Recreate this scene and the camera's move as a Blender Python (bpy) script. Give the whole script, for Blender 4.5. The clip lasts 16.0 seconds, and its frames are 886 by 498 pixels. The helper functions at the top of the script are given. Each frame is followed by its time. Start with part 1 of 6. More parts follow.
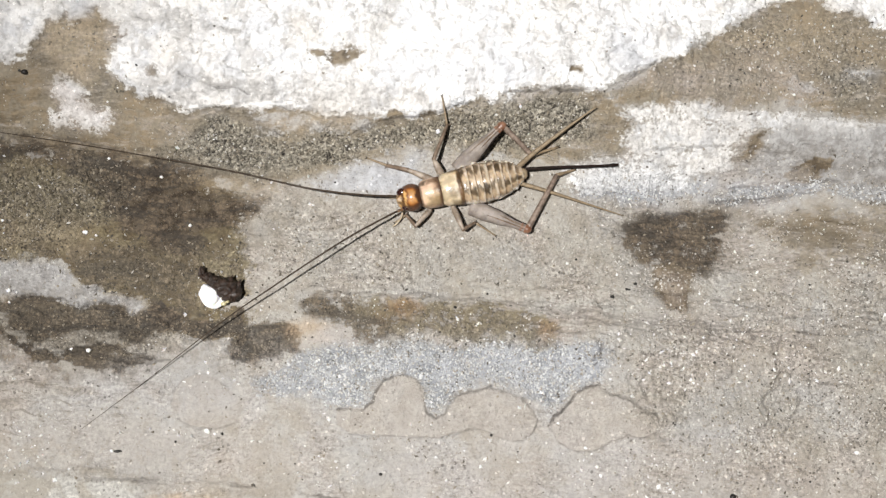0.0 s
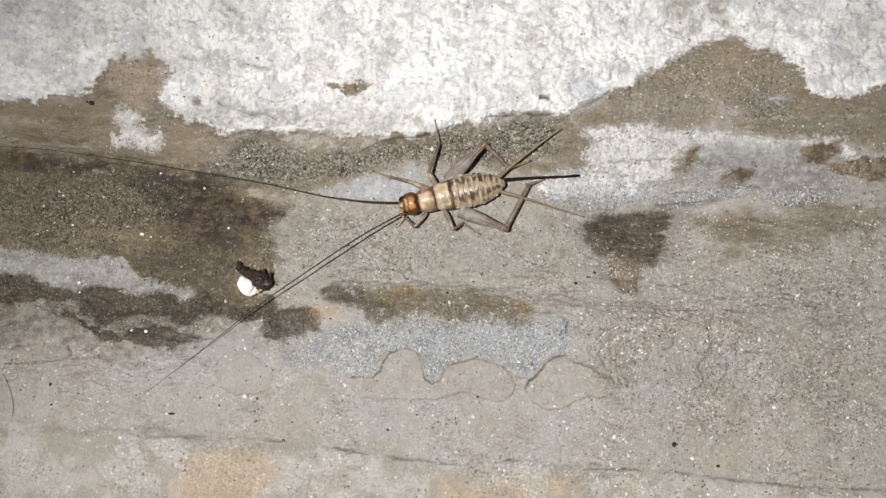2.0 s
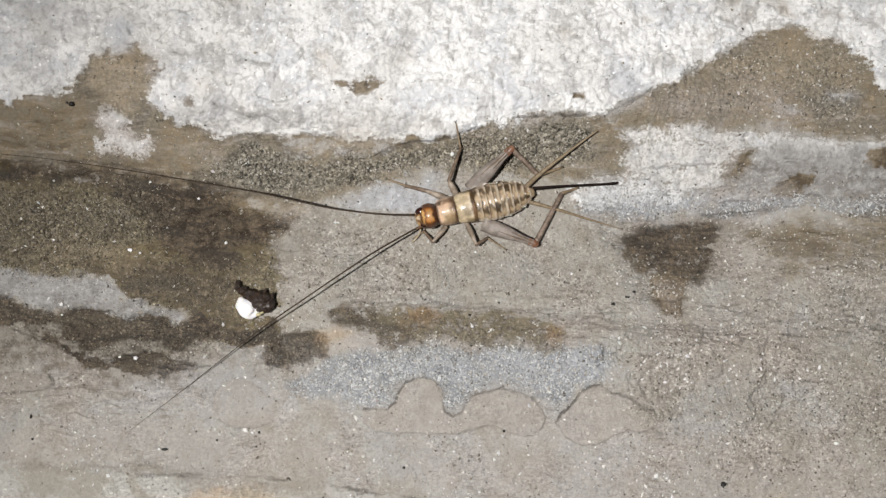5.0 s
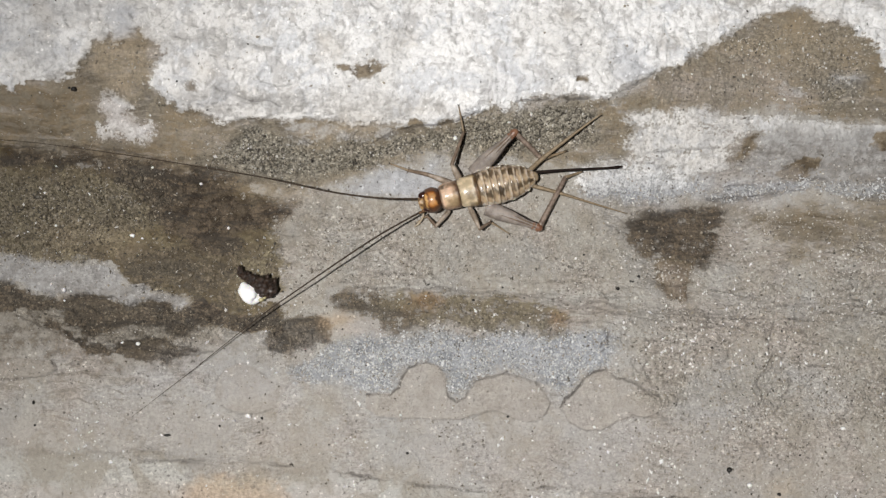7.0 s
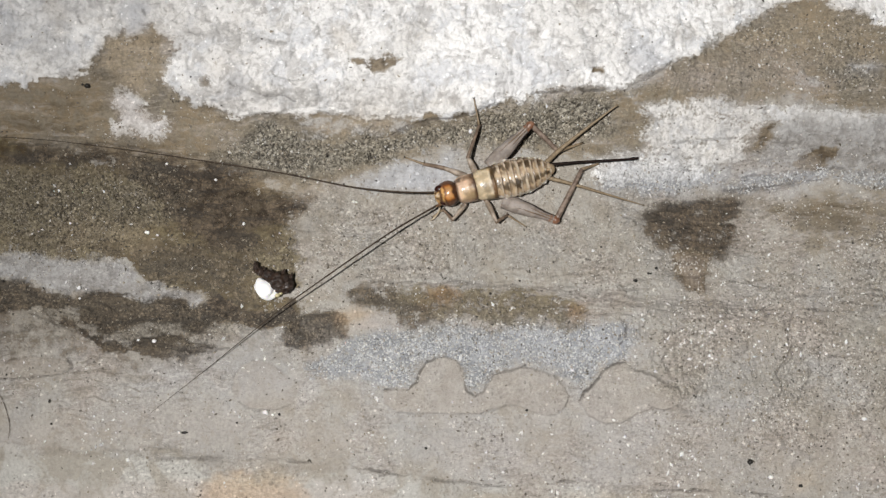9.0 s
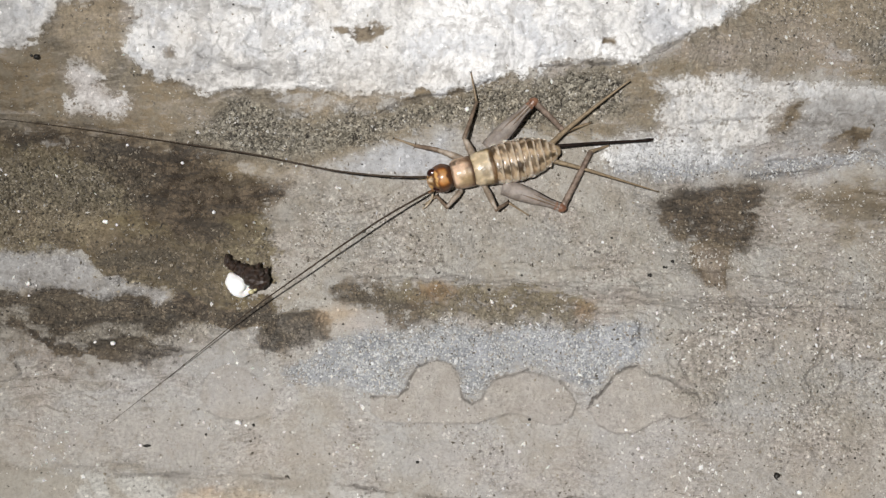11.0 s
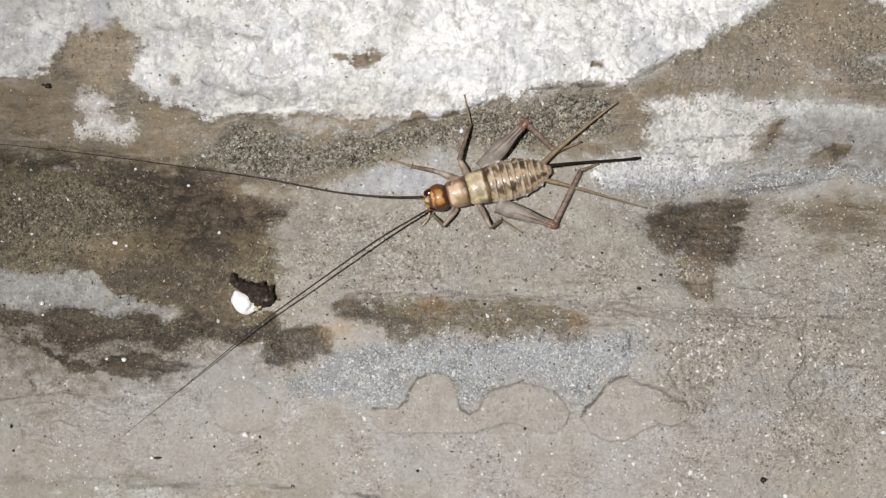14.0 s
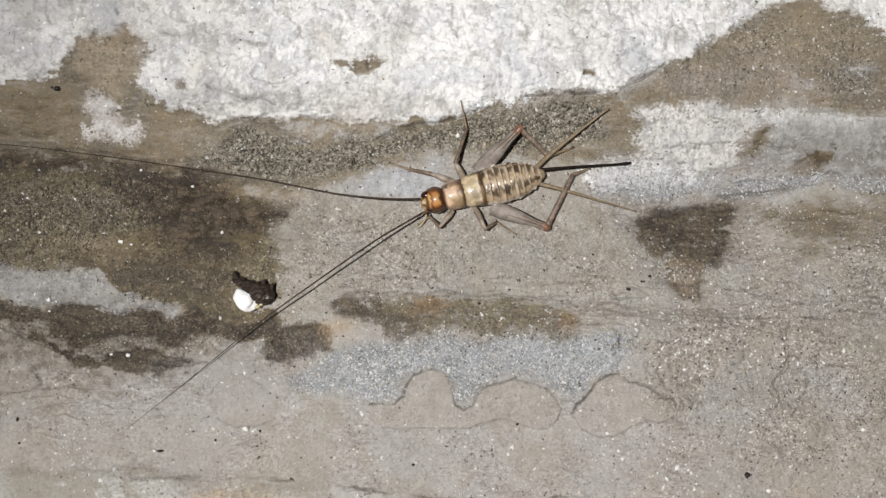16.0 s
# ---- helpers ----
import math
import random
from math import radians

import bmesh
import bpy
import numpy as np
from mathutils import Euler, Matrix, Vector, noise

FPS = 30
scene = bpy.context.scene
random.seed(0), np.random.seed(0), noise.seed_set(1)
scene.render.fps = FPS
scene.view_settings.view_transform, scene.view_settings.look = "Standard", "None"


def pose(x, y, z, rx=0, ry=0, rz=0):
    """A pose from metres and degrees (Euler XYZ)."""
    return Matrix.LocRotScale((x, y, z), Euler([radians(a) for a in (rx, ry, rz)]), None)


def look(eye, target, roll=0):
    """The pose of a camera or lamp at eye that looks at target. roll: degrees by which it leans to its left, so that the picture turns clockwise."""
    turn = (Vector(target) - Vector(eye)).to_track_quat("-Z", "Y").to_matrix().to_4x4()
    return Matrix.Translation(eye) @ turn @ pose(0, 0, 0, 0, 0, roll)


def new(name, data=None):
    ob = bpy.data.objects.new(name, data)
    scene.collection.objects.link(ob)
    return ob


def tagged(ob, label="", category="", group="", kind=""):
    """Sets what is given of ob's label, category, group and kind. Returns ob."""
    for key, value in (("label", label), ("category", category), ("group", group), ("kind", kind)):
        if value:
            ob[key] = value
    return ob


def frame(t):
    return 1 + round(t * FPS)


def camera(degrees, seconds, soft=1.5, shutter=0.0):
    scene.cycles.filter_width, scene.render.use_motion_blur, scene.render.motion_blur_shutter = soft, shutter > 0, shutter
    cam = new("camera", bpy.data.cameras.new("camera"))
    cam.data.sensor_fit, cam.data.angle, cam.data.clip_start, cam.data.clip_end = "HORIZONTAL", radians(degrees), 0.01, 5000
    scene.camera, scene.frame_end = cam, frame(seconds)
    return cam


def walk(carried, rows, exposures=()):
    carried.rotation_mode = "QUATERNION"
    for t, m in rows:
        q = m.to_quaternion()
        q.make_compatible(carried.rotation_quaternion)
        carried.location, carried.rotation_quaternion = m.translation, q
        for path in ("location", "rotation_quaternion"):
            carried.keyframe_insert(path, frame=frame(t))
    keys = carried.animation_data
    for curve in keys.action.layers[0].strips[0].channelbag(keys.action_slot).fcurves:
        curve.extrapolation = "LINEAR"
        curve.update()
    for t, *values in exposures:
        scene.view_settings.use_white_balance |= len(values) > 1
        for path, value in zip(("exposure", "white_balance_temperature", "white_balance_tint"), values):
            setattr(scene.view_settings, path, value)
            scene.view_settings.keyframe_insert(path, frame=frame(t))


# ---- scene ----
# A pale banded cricket resting on a weathered stone slab at night, lit by one small torch.
# Plan in millimetres on the stone, turned into metres when the meshes are made.
MM = 0.001

cam = camera(62, 16.0, soft=1.35)
walk(cam, [
    (0.0, pose(0.00321, -0.00012, 0.07665, 4.142, 1.767, 1.336)),
    (0.3, pose(0.00406, -0.00024, 0.07933, 4.144, 1.684, 1.282)),
    (0.5, pose(0.00409, -0.00044, 0.08157, 4.176, 1.601, 1.279)),
    (0.8, pose(0.00358, -0.00009, 0.08543, 4.076, 1.584, 1.303)),
    (1.0, pose(0.00467, -0.00003, 0.08809, 4.069, 1.556, 1.289)),
    (1.3, pose(0.00510, -0.00058, 0.09242, 4.153, 1.405, 1.142)),
    (1.5, pose(0.00578, -0.00135, 0.09363, 4.077, 1.288, 0.838)),
    (1.8, pose(0.00424, 0.00060, 0.09539, 4.317, 1.152, 0.331)),
    (2.0, pose(0.00336, -0.00196, 0.09354, 4.228, 1.091, 0.765)),
    (2.3, pose(0.00313, -0.00153, 0.08930, 3.304, 1.241, 0.411)),
    (2.5, pose(0.00363, 0.00079, 0.08810, 2.900, 1.393, 0.389)),
    (2.8, pose(0.00392, -0.00009, 0.08589, 2.642, 1.505, 0.435)),
    (3.0, pose(0.00403, 0.00155, 0.08498, 2.635, 1.374, 0.582)),
    (3.3, pose(0.00157, 0.00204, 0.08351, 2.496, 1.721, 0.605)),
    (3.5, pose(0.00221, 0.00146, 0.08273, 2.424, 1.791, 0.552)),
    (3.8, pose(0.00082, 0.00237, 0.08262, 2.541, 1.741, 0.618)),
    (4.0, pose(0.00191, 0.00312, 0.08303, 2.563, 1.668, 0.652)),
    (4.2, pose(0.00152, 0.00305, 0.08339, 2.693, 1.635, 0.668)),
    (6.3, pose(0.00203, 0.00048, 0.08421, 2.838, 2.144, 0.810)),
    (6.5, pose(0.00125, -0.00029, 0.08352, 2.577, 2.114, 0.873)),
    (6.8, pose(0.00168, 0.00086, 0.08349, 2.724, 2.056, 0.751)),
    (7.0, pose(0.00179, 0.00086, 0.08349, 2.925, 2.123, 0.585)),
    (7.3, pose(0.00150, 0.00158, 0.08347, 2.790, 2.105, 0.530)),
    (7.5, pose(0.00110, 0.00232, 0.08396, 2.800, 2.141, 0.457)),
    (7.8, pose(0.00167, 0.00260, 0.08451, 2.928, 2.076, 0.345)),
    (8.0, pose(0.00107, 0.00203, 0.08423, 3.005, 2.020, 0.134)),
    (8.3, pose(0.00075, 0.00141, 0.08374, 2.877, 1.952, -0.086)),
    (8.5, pose(0.00074, 0.00109, 0.08370, 2.886, 2.141, -0.289)),
    (8.8, pose(-0.00013, 0.00006, 0.08344, 2.940, 2.159, 0.011)),
    (9.0, pose(-0.00000, 0.00000, 0.08311, 3.019, 2.212, 0.000)),
    (9.2, pose(0.00040, 0.00008, 0.08219, 2.681, 2.029, -0.003)),
    (11.3, pose(-0.00084, -0.00038, 0.07445, 2.962, 1.353, -0.057)),
    (11.5, pose(-0.00072, -0.00003, 0.07473, 2.917, 1.384, -0.054)),
    (11.8, pose(-0.00127, 0.00004, 0.07539, 2.909, 1.243, -0.021)),
    (12.0, pose(-0.00105, -0.00003, 0.07544, 3.019, 1.273, -0.236)),
    (12.3, pose(-0.00073, 0.00018, 0.07545, 2.869, 1.173, -0.280)),
    (12.5, pose(-0.00043, -0.00139, 0.07532, 2.848, 1.199, -0.341)),
    (12.8, pose(-0.00096, -0.00096, 0.07542, 2.762, 1.399, -0.265)),
    (13.0, pose(-0.00062, -0.00216, 0.07501, 2.490, 1.370, -0.660)),
    (13.3, pose(-0.00109, -0.00107, 0.07572, 2.635, 1.605, -0.626)),
    (13.5, pose(-0.00078, -0.00039, 0.07643, 2.765, 1.590, -0.964)),
    (13.8, pose(-0.00116, -0.00032, 0.07698, 2.900, 1.569, -0.873)),
    (14.0, pose(-0.00025, 0.00109, 0.07777, 3.028, 1.469, -0.711)),
    (14.3, pose(-0.00067, 0.00053, 0.07836, 3.097, 1.417, -0.706)),
    (14.5, pose(-0.00113, 0.00102, 0.07880, 3.166, 1.388, -0.563)),
    (14.8, pose(-0.00046, 0.00166, 0.07953, 3.200, 1.384, -0.554)),
    (15.0, pose(-0.00081, 0.00101, 0.07966, 3.218, 1.380, -0.471)),
    (15.3, pose(-0.00068, 0.00164, 0.08003, 3.267, 1.301, -0.301)),
    (15.5, pose(-0.00101, 0.00019, 0.07976, 3.153, 1.201, -0.322)),
    (15.8, pose(-0.00045, 0.00019, 0.07997, 3.223, 1.052, -0.227)),
    (16.0, pose(-0.00041, 0.00046, 0.08026, 3.446, 0.996, -0.341)),
], exposures=[(0.0, 0.38), (0.3, 0.18), (0.5, 0.08), (1.0, 0.11), (1.5, 0.12), (2.0, 0.07), (2.5, 0.02), (3.0, 0.0), (4.2, 0.02), (6.3, -0.1), (8.0, -0.06),
               (9.2, -0.03), (11.3, 0.0), (12.5, 0.03), (13.0, 0.09), (13.5, 0.04), (14.0, 0.0), (15.0, -0.07), (16.0, -0.07)])

# ---- light: night all round, one small white torch held above the stone ----
world = bpy.data.worlds.new("night")
scene.world = world
world.use_nodes = True
world.node_tree.nodes["Background"].inputs["Color"].default_value = (0.55, 0.6, 0.7, 1)
world.node_tree.nodes["Background"].inputs["Strength"].default_value = 0.03
led = bpy.data.lights.new("torch", "SPOT")
led.energy = 11.5
led.spot_size, led.spot_blend = radians(27.5), 1.0
led.color = (1.0, 0.98, 0.96)
led.shadow_soft_size = 0.008
lamp = new("torch", led)
lamp.matrix_world = look((-0.085, -0.022, 0.45), (0.008, -0.015, 0.0))


# ---- node helpers ----
def material(name):
    m = bpy.data.materials.new(name)
    m.use_nodes = True
    nt = m.node_tree
    return m, nt, nt.nodes["Principled BSDF"]


def put(nt, socket, value):
    if isinstance(value, bpy.types.NodeSocket):
        nt.links.new(value, socket)
    elif isinstance(value, (int, float)):
        if socket.type == "RGBA":
            socket.default_value = (value, value, value, 1)
        else:
            socket.default_value = value
    else:
        socket.default_value = (*value, 1) if socket.type == "RGBA" and len(value) == 3 else value


def calc(nt, op, a, b=0.0, c=0.0):
    n = nt.nodes.new("ShaderNodeMath")
    n.operation = op
    for s, v in zip(n.inputs, (a, b, c)):
        put(nt, s, v)
    return n.outputs[0]


def blend(nt, fac, a, b, mode="MIX"):
    n = nt.nodes.new("ShaderNodeMix")
    n.data_type, n.blend_type = "RGBA", mode
    put(nt, n.inputs[0], fac)
    put(nt, n.inputs[6], a)
    put(nt, n.inputs[7], b)
    return n.outputs[2]


def span(nt, v, a, b, lo=0.0, hi=1.0):
    n = nt.nodes.new("ShaderNodeMapRange")
    n.interpolation_type = "SMOOTHSTEP"
    for s, x in zip(n.inputs, (v, a, b, lo, hi)):
        put(nt, s, x)
    return n.outputs[0]


def grain(nt, where, size, detail=3.0, rough=0.55, warp=0.0):
    """Noise whose spots are about size millimetres across."""
    n = nt.nodes.new("ShaderNodeTexNoise")
    put(nt, n.inputs["Vector"], where)
    n.inputs["Scale"].default_value = 1.0 / size
    n.inputs["Detail"].default_value = detail
    n.inputs["Roughness"].default_value = rough
    n.inputs["Distortion"].default_value = warp
    return n.outputs[0]


def cells(nt, where, size, feature="F1"):
    n = nt.nodes.new("ShaderNodeTexVoronoi")
    n.feature = feature
    put(nt, n.inputs["Vector"], where)
    n.inputs["Scale"].default_value = 1.0 / size
    return n


def millimetres(nt, stretch=(1, 1, 1), kind="Object"):
    t = nt.nodes.new("ShaderNodeTexCoord")
    m = nt.nodes.new("ShaderNodeMapping")
    nt.links.new(t.outputs[kind], m.inputs["Vector"])
    m.inputs["Scale"].default_value = [1000 * s for s in stretch]
    return m.outputs[0]


def bumped(nt, bsdf, height, depth_mm, strength=1.0):
    n = nt.nodes.new("ShaderNodeBump")
    n.inputs["Strength"].default_value = strength
    n.inputs["Distance"].default_value = depth_mm * MM
    put(nt, n.inputs["Height"], height)
    nt.links.new(n.outputs[0], bsdf.inputs["Normal"])


# ---- materials ----
def stone_material():
    m, nt, bsdf = material("weathered stone")
    p = millimetres(nt)
    bend = nt.nodes.new("ShaderNodeTexNoise")
    put(nt, bend.inputs["Vector"], p)
    bend.inputs["Scale"].default_value = 1 / 9.0
    bend.inputs["Detail"].default_value = 3.0
    flow = nt.nodes.new("ShaderNodeVectorMath")
    flow.operation = "MULTIPLY_ADD"
    put(nt, flow.inputs[0], bend.outputs["Color"])
    flow.inputs[1].default_value = (0.0, 5.0, 0.0)
    put(nt, flow.inputs[2], p)
    thin = nt.nodes.new("ShaderNodeMapping")
    put(nt, thin.inputs["Vector"], flow.outputs[0])
    thin.inputs["Scale"].default_value = (0.16, 1.0, 1.0)
    streak = thin.outputs[0]
    wide = grain(nt, p, 9.0, 5.0, 0.6)
    broad = grain(nt, p, 3.6, 4.0, 0.6, 0.6)
    mid = grain(nt, p, 1.3, 5.0, 0.62)
    fine = grain(nt, p, 0.34, 4.0, 0.68)
    layer = grain(nt, streak, 1.3, 6.0, 0.65, 0.6)
    hairline = grain(nt, streak, 0.42, 4.0, 0.6, 0.3)
    dash = grain(nt, streak, 0.2, 3.0, 0.6)
    crumb = cells(nt, p, 0.4)
    tone = calc(nt, "SUBTRACT", crumb.outputs["Color"], 0.5)

    def masks(name):
        a = nt.nodes.new("ShaderNodeAttribute")
        a.attribute_name = name
        s = nt.nodes.new("ShaderNodeSeparateColor")
        nt.links.new(a.outputs["Color"], s.inputs[0])
        return [*s.outputs[:3], a.outputs["Alpha"]]

    white, brown, dark, orange = masks("crust_masks")
    blue, plate, olive, coarse = masks("stain_masks")
    pale, grey, crack, over = masks("wear_masks")
    darkwash, tan, haze, rosy = masks("wash_masks")
    chip = cells(nt, p, 0.24)
    chips = nt.nodes.new("ShaderNodeSeparateColor")
    nt.links.new(chip.outputs["Color"], chips.inputs[0])
    lot, pick = chips.outputs[0], chips.outputs[1]
    ragged = calc(nt, "ADD", calc(nt, "MULTIPLY", calc(nt, "SUBTRACT", mid, 0.5), 1.5), calc(nt, "MULTIPLY", calc(nt, "SUBTRACT", fine, 0.5), 1.2))
    ragged = calc(nt, "ADD", ragged, calc(nt, "MULTIPLY", calc(nt, "SUBTRACT", lot, 0.5), 0.2))
    ragged = calc(nt, "ADD", ragged, calc(nt, "MULTIPLY", calc(nt, "SUBTRACT", layer, 0.5), 1.0))

    def broken(mask, much=1.0, crisp=0.1):
        """A stain whose edge frays along the grains of the stone."""
        v = calc(nt, "ADD", mask, calc(nt, "MULTIPLY", ragged, calc(nt, "MULTIPLY", much, span(nt, mask, 0.0, 0.3))))
        return calc(nt, "MULTIPLY", span(nt, v, 0.45 - crisp, 0.45 + crisp), calc(nt, "MAXIMUM", 0.6, calc(nt, "MINIMUM", calc(nt, "MULTIPLY", mask, 1.3), 1.0)))

    tints = nt.nodes.new("ShaderNodeSeparateColor")
    put(nt, tints.inputs[0], bend.outputs["Color"])
    zone, zone2 = tints.outputs[0], tints.outputs[1]
    streaky = calc(nt, "MULTIPLY", span(nt, zone, 0.47, 0.58), calc(nt, "SUBTRACT", 1.0, plate))
    col = blend(nt, span(nt, broad, 0.4, 0.6), (0.41, 0.37, 0.32), (0.47, 0.44, 0.4))
    col = blend(nt, span(nt, wide, 0.45, 0.6, 0.0, 0.8), col, (0.45, 0.4, 0.365))
    col = blend(nt, span(nt, zone2, 0.48, 0.6, 0.0, 0.75), col, (0.43, 0.41, 0.39))
    col = blend(nt, span(nt, mid, 0.53, 0.6, 0.0, 0.3), col, (0.36, 0.315, 0.25))
    col = blend(nt, span(nt, mid, 0.46, 0.39, 0.0, 0.4), col, (0.53, 0.5, 0.455))
    col = blend(nt, calc(nt, "MULTIPLY", streaky, span(nt, layer, 0.53, 0.57, 0.0, 0.45)), col, (0.3, 0.265, 0.22))
    col = blend(nt, calc(nt, "MULTIPLY", streaky, span(nt, hairline, 0.43, 0.39, 0.0, 0.5)), col, (0.24, 0.21, 0.17))
    col = blend(nt, calc(nt, "MULTIPLY", streaky, span(nt, hairline, 0.57, 0.61, 0.0, 0.45)), col, (0.57, 0.54, 0.49))
    col = blend(nt, broken(pale), col, blend(nt, span(nt, broad, 0.42, 0.58), (0.42, 0.385, 0.335), (0.55, 0.53, 0.495)))
    kernel = cells(nt, p, 0.33)
    bead = nt.nodes.new("ShaderNodeSeparateColor")
    nt.links.new(kernel.outputs["Color"], bead.inputs[0])
    beads = calc(nt, "MULTIPLY", span(nt, kernel.outputs["Distance"], 0.5, 0.28), span(nt, bead.outputs[0], 0.1, 0.5, 0.3, 1.0))
    lime = blend(nt, span(nt, layer, 0.42, 0.6), (0.335, 0.345, 0.362), (0.245, 0.258, 0.285))
    lime = blend(nt, calc(nt, "MULTIPLY", beads, span(nt, broad, 0.36, 0.6, 0.95, 0.45)), lime, blend(nt, bead.outputs[1], (0.58, 0.58, 0.575), (0.86, 0.855, 0.84)))
    lime = blend(nt, span(nt, broad, 0.5, 0.62, 0.0, 0.5), lime, (0.37, 0.375, 0.395))
    col = blend(nt, broken(blue, 0.95, 0.2), col, lime)
    col = blend(nt, plate, col, blend(nt, span(nt, mid, 0.35, 0.65), (0.405, 0.36, 0.315), (0.475, 0.43, 0.38)))
    ochre = blend(nt, span(nt, wide, 0.42, 0.6), (0.31, 0.245, 0.165), (0.24, 0.21, 0.17))
    ochre = blend(nt, span(nt, layer, 0.5, 0.62, 0.0, 0.55), ochre, (0.15, 0.122, 0.085))
    ochre = blend(nt, span(nt, layer, 0.46, 0.38, 0.0, 0.75), ochre, (0.42, 0.365, 0.31))
    ochre = blend(nt, span(nt, hairline, 0.56, 0.62, 0.0, 0.5), ochre, (0.4, 0.35, 0.29))
    col = blend(nt, broken(brown, 0.8, 0.2), col, blend(nt, span(nt, mid, 0.45, 0.62), ochre, (0.31, 0.265, 0.2)))
    col = blend(nt, broken(olive, 1.2, 0.14), col, blend(nt, span(nt, mid, 0.4, 0.6), (0.13, 0.095, 0.052), (0.258, 0.208, 0.122)))
    soot = blend(nt, span(nt, calc(nt, "ADD", calc(nt, "MULTIPLY", mid, 0.6), calc(nt, "MULTIPLY", fine, 0.4)), 0.43, 0.57), (0.04, 0.029, 0.021), (0.21, 0.16, 0.112))
    soot = blend(nt, span(nt, broad, 0.48, 0.58, 0.0, 0.7), soot, (0.165, 0.13, 0.092))
    soot = blend(nt, span(nt, layer, 0.52, 0.58, 0.0, 0.7), soot, (0.06, 0.05, 0.042))
    col = blend(nt, broken(dark, 1.0, 0.2), col, soot)
    pebbly = blend(nt, lot, (0.19, 0.172, 0.133), (0.46, 0.43, 0.365))
    col = blend(nt, calc(nt, "MULTIPLY", coarse, calc(nt, "SUBTRACT", 0.72, calc(nt, "ADD", calc(nt, "MULTIPLY", dark, 0.4), calc(nt, "MULTIPLY", olive, 0.22)))), col, pebbly)
    col = blend(nt, calc(nt, "MULTIPLY", orange, span(nt, broad, 0.32, 0.58, 0.2, 0.95)), col, (0.6, 0.36, 0.18))
    col = blend(nt, 1.0, col, (0.85, 0.855, 0.843), "MULTIPLY")
    chalk = blend(nt, span(nt, broad, 0.47, 0.6, 0.0, 0.8), (0.95, 0.94, 0.925), (0.7, 0.71, 0.73))
    chalk = blend(nt, span(nt, wide, 0.5, 0.6, 0.0, 0.5), chalk, (0.7, 0.68, 0.65))
    clump = cells(nt, blend(nt, 0.7, p, grain(nt, p, 0.8, 3.0), "ADD"), 0.95, "DISTANCE_TO_EDGE").outputs["Distance"]
    chalk = blend(nt, calc(nt, "MULTIPLY", span(nt, clump, 0.12, 0.0), span(nt, mid, 0.47, 0.6, 0.0, 0.4)), chalk, (0.45, 0.44, 0.43))
    chalk = blend(nt, span(nt, mid, 0.58, 0.63, 0.0, 0.6), chalk, (0.5, 0.48, 0.46))
    fleck = grain(nt, p, 2.1, 3.0, 0.5, 0.9)
    chalk = blend(nt, span(nt, fleck, 0.55, 0.64, 0.0, 0.7), chalk, (0.57, 0.555, 0.54))
    chalk = blend(nt, span(nt, fleck, 0.4, 0.3, 0.0, 0.4), chalk, (0.78, 0.75, 0.7))
    dimple = grain(nt, p, 0.65, 4.0, 0.65, 0.5)
    chalk = blend(nt, calc(nt, "MULTIPLY", span(nt, dimple, 0.53, 0.62), span(nt, wide, 0.4, 0.6, 0.18, 0.5)), chalk, (0.52, 0.51, 0.5))
    chalk = blend(nt, span(nt, dimple, 0.44, 0.36, 0.0, 0.5), chalk, (0.97, 0.965, 0.955))
    col = blend(nt, broken(white, 1.0, 0.18), col, chalk)
    col = blend(nt, broken(grey, 0.8, 0.2), col, blend(nt, span(nt, mid, 0.4, 0.6), (0.31, 0.298, 0.285), (0.47, 0.463, 0.455)))
    col = blend(nt, broken(over, 0.9, 0.2), col, blend(nt, span(nt, mid, 0.4, 0.6), (0.12, 0.092, 0.06), (0.27, 0.22, 0.155)))
    # faint old washes of rust and lime that tint whatever they cross, and a brown darkening: part stain, part painted
    # shading
    cloud = span(nt, broad, 0.36, 0.62, 0.45, 1.0)
    vein = span(nt, layer, 0.36, 0.62, 0.55, 1.0)
    col = blend(nt, calc(nt, "MULTIPLY", calc(nt, "MULTIPLY", tan, cloud), 0.8), col, blend(nt, mid, (0.4, 0.315, 0.21), (0.52, 0.425, 0.3)))
    col = blend(nt, calc(nt, "MULTIPLY", calc(nt, "MULTIPLY", rosy, cloud), 0.7), col, blend(nt, mid, (0.42, 0.36, 0.325), (0.52, 0.46, 0.42)))
    col = blend(nt, calc(nt, "MULTIPLY", calc(nt, "MULTIPLY", haze, cloud), 0.75), col, blend(nt, mid, (0.45, 0.46, 0.49), (0.6, 0.615, 0.65)))
    col = blend(nt, calc(nt, "MULTIPLY", darkwash, vein), col, blend(nt, 1.0, col, (0.45, 0.405, 0.345), "MULTIPLY"))
    # grains: each crumb of the stone has its own tone, stronger where the surface has lost its skin
    skin = calc(nt, "SUBTRACT", 1.0, calc(nt, "MULTIPLY", white, 0.88))
    worn = calc(nt, "MULTIPLY", span(nt, wide, 0.4, 0.6, 0.25, 0.85), calc(nt, "SUBTRACT", 1.0, calc(nt, "MULTIPLY", plate, 0.2)))
    skin = calc(nt, "MULTIPLY", skin, calc(nt, "MAXIMUM", worn, coarse))
    rough_zone = calc(nt, "MULTIPLY", skin, calc(nt, "ADD", 0.14, calc(nt, "MULTIPLY", coarse, 0.75)))
    col = blend(nt, 1.0, col, calc(nt, "ADD", 1.0, calc(nt, "MULTIPLY", tone, rough_zone)), "MULTIPLY")
